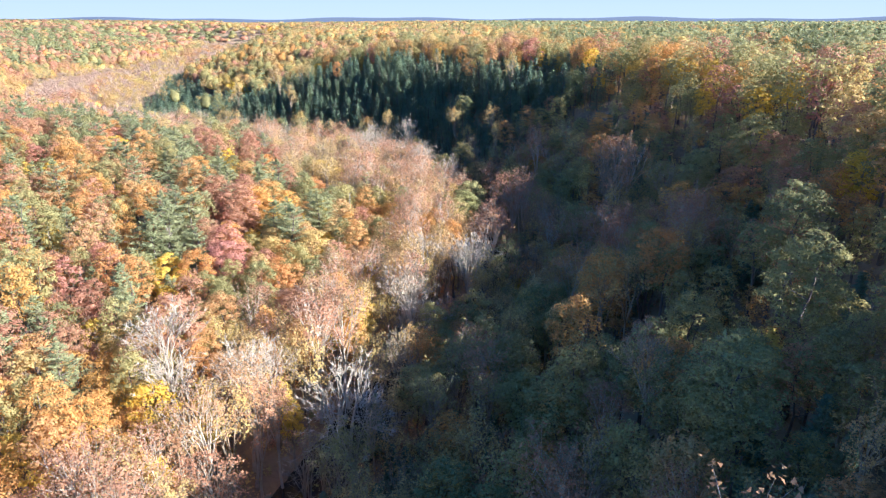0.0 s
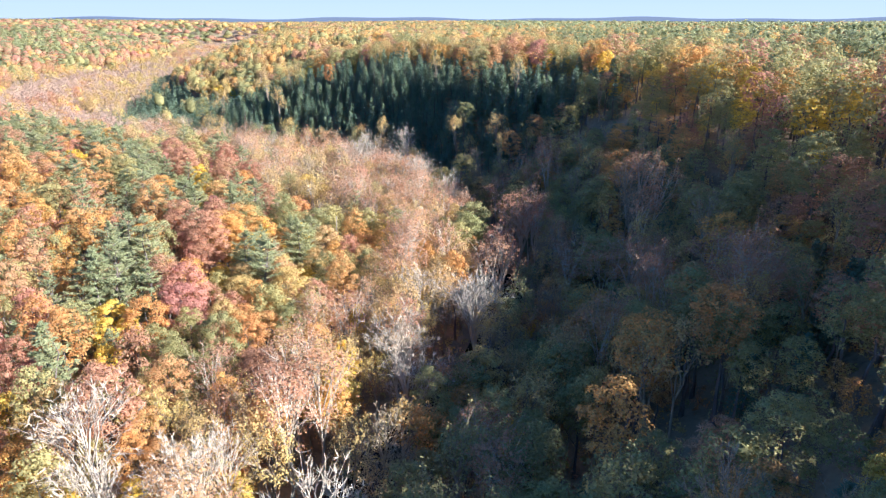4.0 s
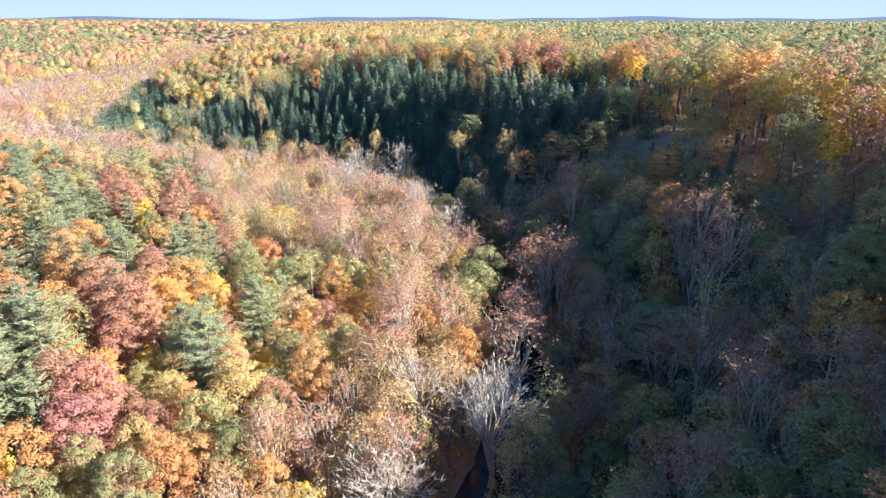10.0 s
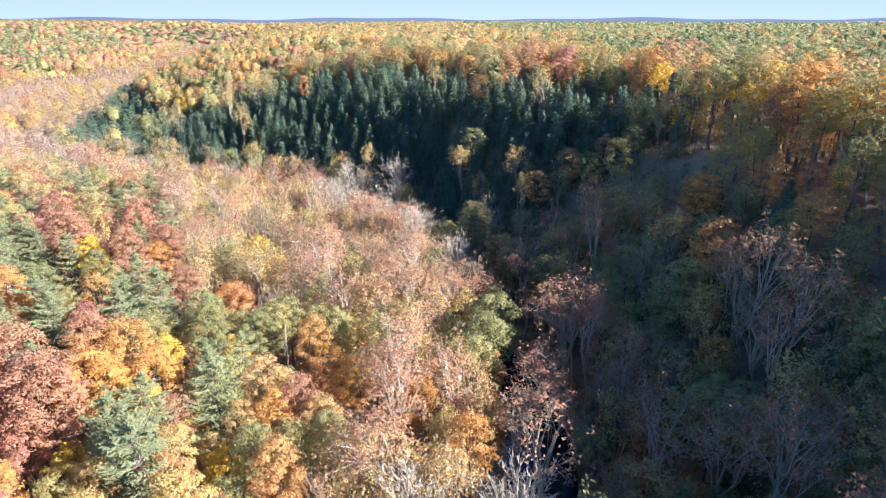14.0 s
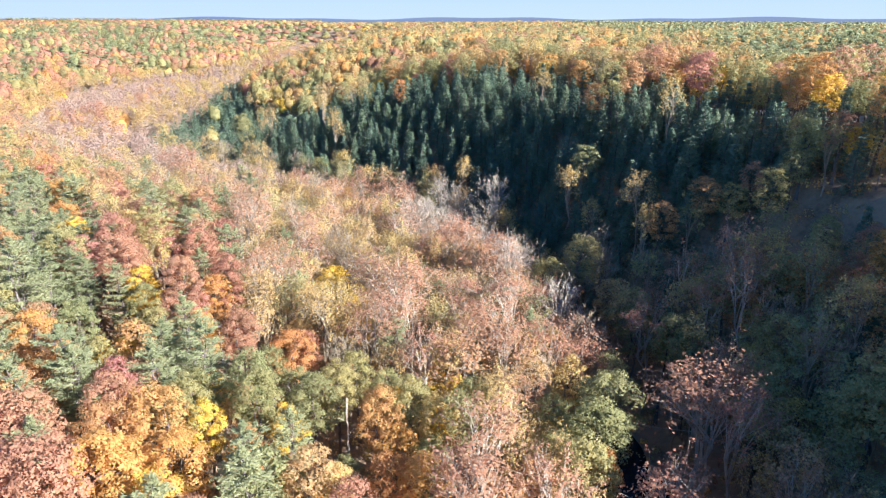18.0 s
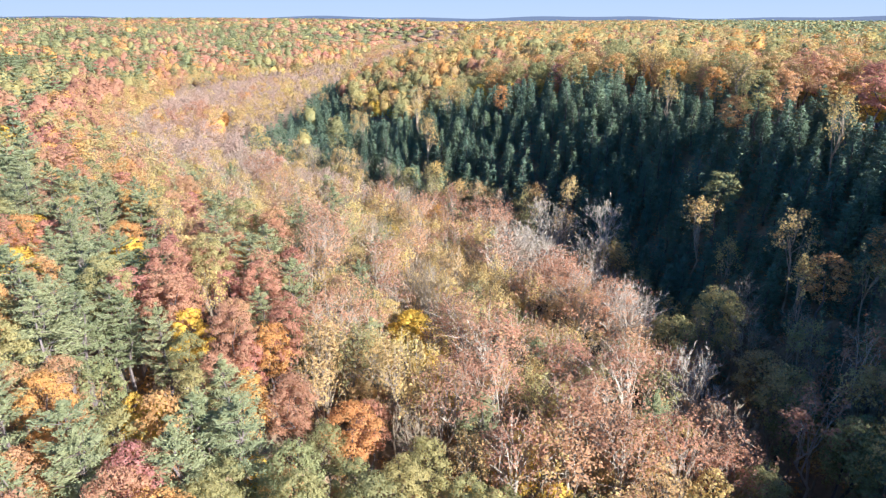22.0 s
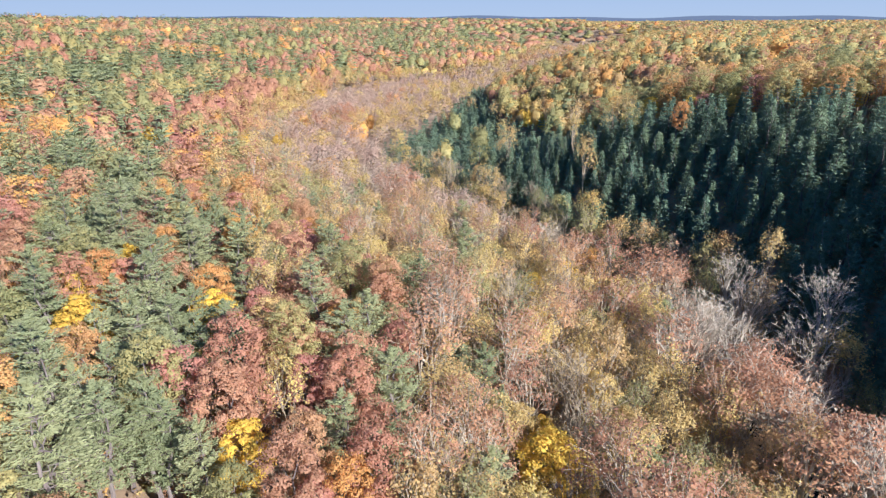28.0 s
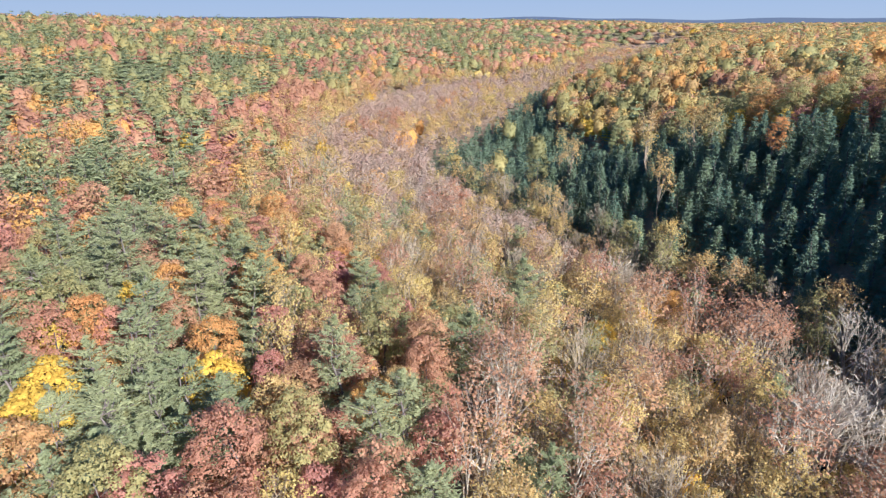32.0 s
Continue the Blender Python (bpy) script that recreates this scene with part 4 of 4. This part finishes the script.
def far_woods(spacing, box, cull, seed, grow, name, trunks=False, far=0, given=None):
    rng = random.Random(seed)
    where = {}
    pts = given or [p for p in spots(spacing, *box, seed) if in_view(*p) and cull(*p) and (far < 2 or -44 < math.degrees(math.atan2(-(p[0] + 10), p[1] - 25)) < 78)]
    side, _ = river_side([p[0] for p in pts], [p[1] for p in pts])
    zs = ground_at([p[0] for p in pts], [p[1] for p in pts])
    for (x, y), d, z in zip(pts, side, zs):
        if (-3 < d < 3 if y > 330 else -8 < d < 8) or (y < 400 and on_road(x, y)):
            continue
        pick = rng.random()
        if far and d < 0:                                     # like trees stand together
            pick = 0.5 + 0.5 * math.erf((0.45 * pick + 0.275 + 0.275 * float(soft_noise(np.array([x]), np.array([y]), 95, 17)[0]) - 0.5) / 0.29)
        kind = mix_at(x, y, float(d), pick)
        tall = (rng.uniform(0.84, 1.1) if far else rng.uniform(0.75, 1.18)) * (1.0 if far else stature(x, y, float(d)))
        where.setdefault(kind, []).append((x, y, z, tall, rng.uniform(0, 6.28), rng.random() * (0.6 if far else 1), rng.randrange(4), d))
    for kind, rows in where.items():
        leaf, bark, form, usual, label = SPECIES[kind]
        for part_no in ((0, 1) if trunks else (0,)):
            chunks, tints, faces_all, offset = [], [], [], 0
            for x, y, z, s, a, tint, v, d in rows:
                c, sn = math.cos(a), math.sin(a)
                turn = np.array([[c, sn, 0], [-sn, c, 0], [0, 0, 1]])
                broad = s * grow * (1.28 if given and d > 9 and form == "round" else 1.0)
                size = np.array((broad, broad, s))
                if part_no == 1:
                    segs = FORMS[kind, 1 if given else 0][v][3]
                    p, faces = tubes(segs if form in ("thin", "bare") else segs[:5])
                    faces_all += [tuple(i + offset for i in face) for face in faces]
                    chunks.append((p * size) @ turn + (x, y, z))
                elif form == "bare":
                    p = FORMS[kind, 1 if given else 0][v][2]
                    faces_all.append(np.arange(len(p)).reshape(-1, 3) + offset)
                    chunks.append((p * size) @ turn + (x, y, z))
                else:
                    if given or not far or (far == 1 and form in ("thin", "cone")):
                        p = FORMS[kind, 1 if given else 0][v][2]
                        faces = np.arange(len(p)).reshape(-1, 3)
                    else:
                        p, faces = FAR_FORMS[kind, 2 if far == 2 and (d > 110 or abs(x) > 1100) else (1 if d > 170 else far - 1)][v]
                    faces_all.append(faces + offset)
                    chunks.append(moved(p, size, turn, (x, y, z)))
                offset += len(p)
                tints.append(np.full(len(p), tint, np.float32))
            co = np.concatenate(chunks)
            if part_no == 0:
                mesh = leaf_mesh(name, co, LEAF[leaf] if leaf else bark, np.concatenate(faces_all))
            else:
                mesh = bpy.data.meshes.new(name)
                mesh.from_pydata(co.tolist(), [], faces_all)
                mesh.materials.append(bark)
            att = mesh.attributes.new("tint", "FLOAT", "POINT")
            att.data.foreach_set("value", np.concatenate(tints))
            ob = new(kind + ("_woods" if part_no == 0 else "_trunks"), mesh)
            tagged(ob, ("crowded stand: " if given else "distant stand: ") + label, "woods", kind="stuff")


def from_middle(x, y):
    return math.hypot(x + 30, y - 170)


far_woods(0, None, None, 30, 1.0, "woods", True, 0, between)
far_woods(5.7, (-420, 330, -60, 620), lambda x, y: from_middle(x, y) < 250 and not is_near(x, y), 31, 1.15, "woods", True)
far_woods(6.8, (-680, 520, -60, 860), lambda x, y: 250 <= from_middle(x, y) < 620 and not is_near(x, y), 32, 1.1, "woods", False, 1)
far_woods(9.2, (-1000, 760, 45, 1300), lambda x, y: 620 <= from_middle(x, y) < 1100, 33, 1.3, "woods", False, 2)
far_woods(24, (-2600, 2200, 45, 3200), lambda x, y: 1100 <= from_middle(x, y) < 2900, 35, 3.0, "woods", False, 2)

# Smaller hemlocks that fill the steep slope between the larger ones.
fill_spots = [p for p in spots(6.4, -170, 75, 255, 400, 23) if is_near(*p)]
fill_side, _ = river_side([p[0] for p in fill_spots], [p[1] for p in fill_spots])
fill_z = ground_at([p[0] for p in fill_spots], [p[1] for p in fill_spots])
fill_rng = random.Random(9)
fill_parts, fill_tints = [], []
for (x, y), d, z in zip(fill_spots, fill_side, fill_z):
    if 15 < d < 44 and not on_road(x, y):
        a, size = fill_rng.uniform(0, 6.28), fill_rng.uniform(0.35, 0.65)
        turn = np.array([[math.cos(a), math.sin(a), 0], [-math.sin(a), math.cos(a), 0], [0, 0, 1]])
        fill_parts.append(moved(FORMS["hemlock", 0][fill_rng.randrange(4)][2], size, turn, (x, y, z)))
        fill_tints.append(np.full(len(fill_parts[-1]), fill_rng.random(), np.float32))
fill_mesh = leaf_mesh("young_hemlocks", np.concatenate(fill_parts), LEAF["hemlock"])
fill_mesh.attributes.new("tint", "FLOAT", "POINT").data.foreach_set("value", np.concatenate(fill_tints))
tagged(new("young_hemlocks", fill_mesh), "thicket of small dark green hemlocks on the slope", "woods", kind="stuff")

# Young broadleaf trees crowding the upper slope and the edge of the plateau.
edge_spots = [p for p in spots(6.0, 20, 170, 60, 395, 27) if in_view(*p)]
edge_side, _ = river_side([p[0] for p in edge_spots], [p[1] for p in edge_spots])
edge_z = ground_at([p[0] for p in edge_spots], [p[1] for p in edge_spots])
edge_rng = random.Random(19)
edge_rows = {}
for (x, y), d, z in zip(edge_spots, edge_side, edge_z):
    reach = d - 17 * min(1, max(0, (195 - y) / 50)) - 10 * min(1, max(0, (100 - y) / 30))
    if (40 if y < 240 else 62) < reach < 76 and not on_road(x, y) and not in_beam(x, y, 9):
        kind = edge_rng.choice(["olive_oak", "olive_oak", "olive_oak", "tan_oak", "orange_oak"])
        a, size = edge_rng.uniform(0, 6.28), edge_rng.uniform(0.4, 0.62)
        turn = np.array([[math.cos(a), math.sin(a), 0], [-math.sin(a), math.cos(a), 0], [0, 0, 1]])
        form_points = moved(FORMS[kind, 0][edge_rng.randrange(4)][2], (size, size, size), turn, (x, y, z - 2.0))
        edge_rows.setdefault(kind, []).append((form_points, edge_rng.random()))
for kind, rows in edge_rows.items():
    edge_mesh = leaf_mesh("young_trees", np.concatenate([r[0] for r in rows]), LEAF[SPECIES[kind][0]])
    edge_mesh.attributes.new("tint", "FLOAT", "POINT").data.foreach_set("value", np.concatenate([np.full(len(r[0]), r[1], np.float32) for r in rows]))
    tagged(new("young_trees", edge_mesh), "thicket of young broadleaf trees with " + SPECIES[kind][0] + " leaves", "woods", kind="stuff")

# ---- undergrowth: low bushes on the valley floor and slopes, joined by colour ----
bush_rng = np.random.default_rng(77)
bush_rows = {"tan": [], "orange": [], "olive": [], "rust": []}
bush_spots = [p for p in spots(3.9, -150, 95, 40, 380, 41) if in_view(*p) and is_near(*p)]
bush_side, _ = river_side([p[0] for p in bush_spots], [p[1] for p in bush_spots])
bush_ground = ground_at([p[0] for p in bush_spots], [p[1] for p in bush_spots])
for (x, y), d, z in zip(bush_spots, bush_side, bush_ground):
    if abs(d) < (6.5 if y < 212 else 2.5) or on_road(x, y):
        continue
    count = 34
    flat = bush_rng.normal(0, 1, (count, 3))
    flat /= np.linalg.norm(flat, axis=1, keepdims=True)
    flat[:, 2] = np.abs(flat[:, 2])
    wide, tall = bush_rng.uniform(0.9, 2.1), bush_rng.uniform(0.8, 4.0)
    centre = np.array([x, y, z])
    leafs = sprays(centre + flat * (wide, wide, tall) * bush_rng.uniform(0.5, 1.0, (count, 1)), flat, 0.5, bush_rng, 0.5)
    bush_rows[str(bush_rng.choice(["tan", "orange", "olive", "rust"], p=[0.36, 0.26, 0.16, 0.22]))].append((leafs, bush_rng.random()))
for colour, rows in bush_rows.items():
    bush_mesh = leaf_mesh("undergrowth", np.concatenate([r[0] for r in rows]), LEAF[colour])
    bush_tint = bush_mesh.attributes.new("tint", "FLOAT", "POINT")
    bush_tint.data.foreach_set("value", np.concatenate([np.full(len(r[0]), r[1], np.float32) for r in rows]))
    tagged(new("undergrowth", bush_mesh), "low " + colour + " bushes and saplings under the trees", "bushes", kind="stuff")
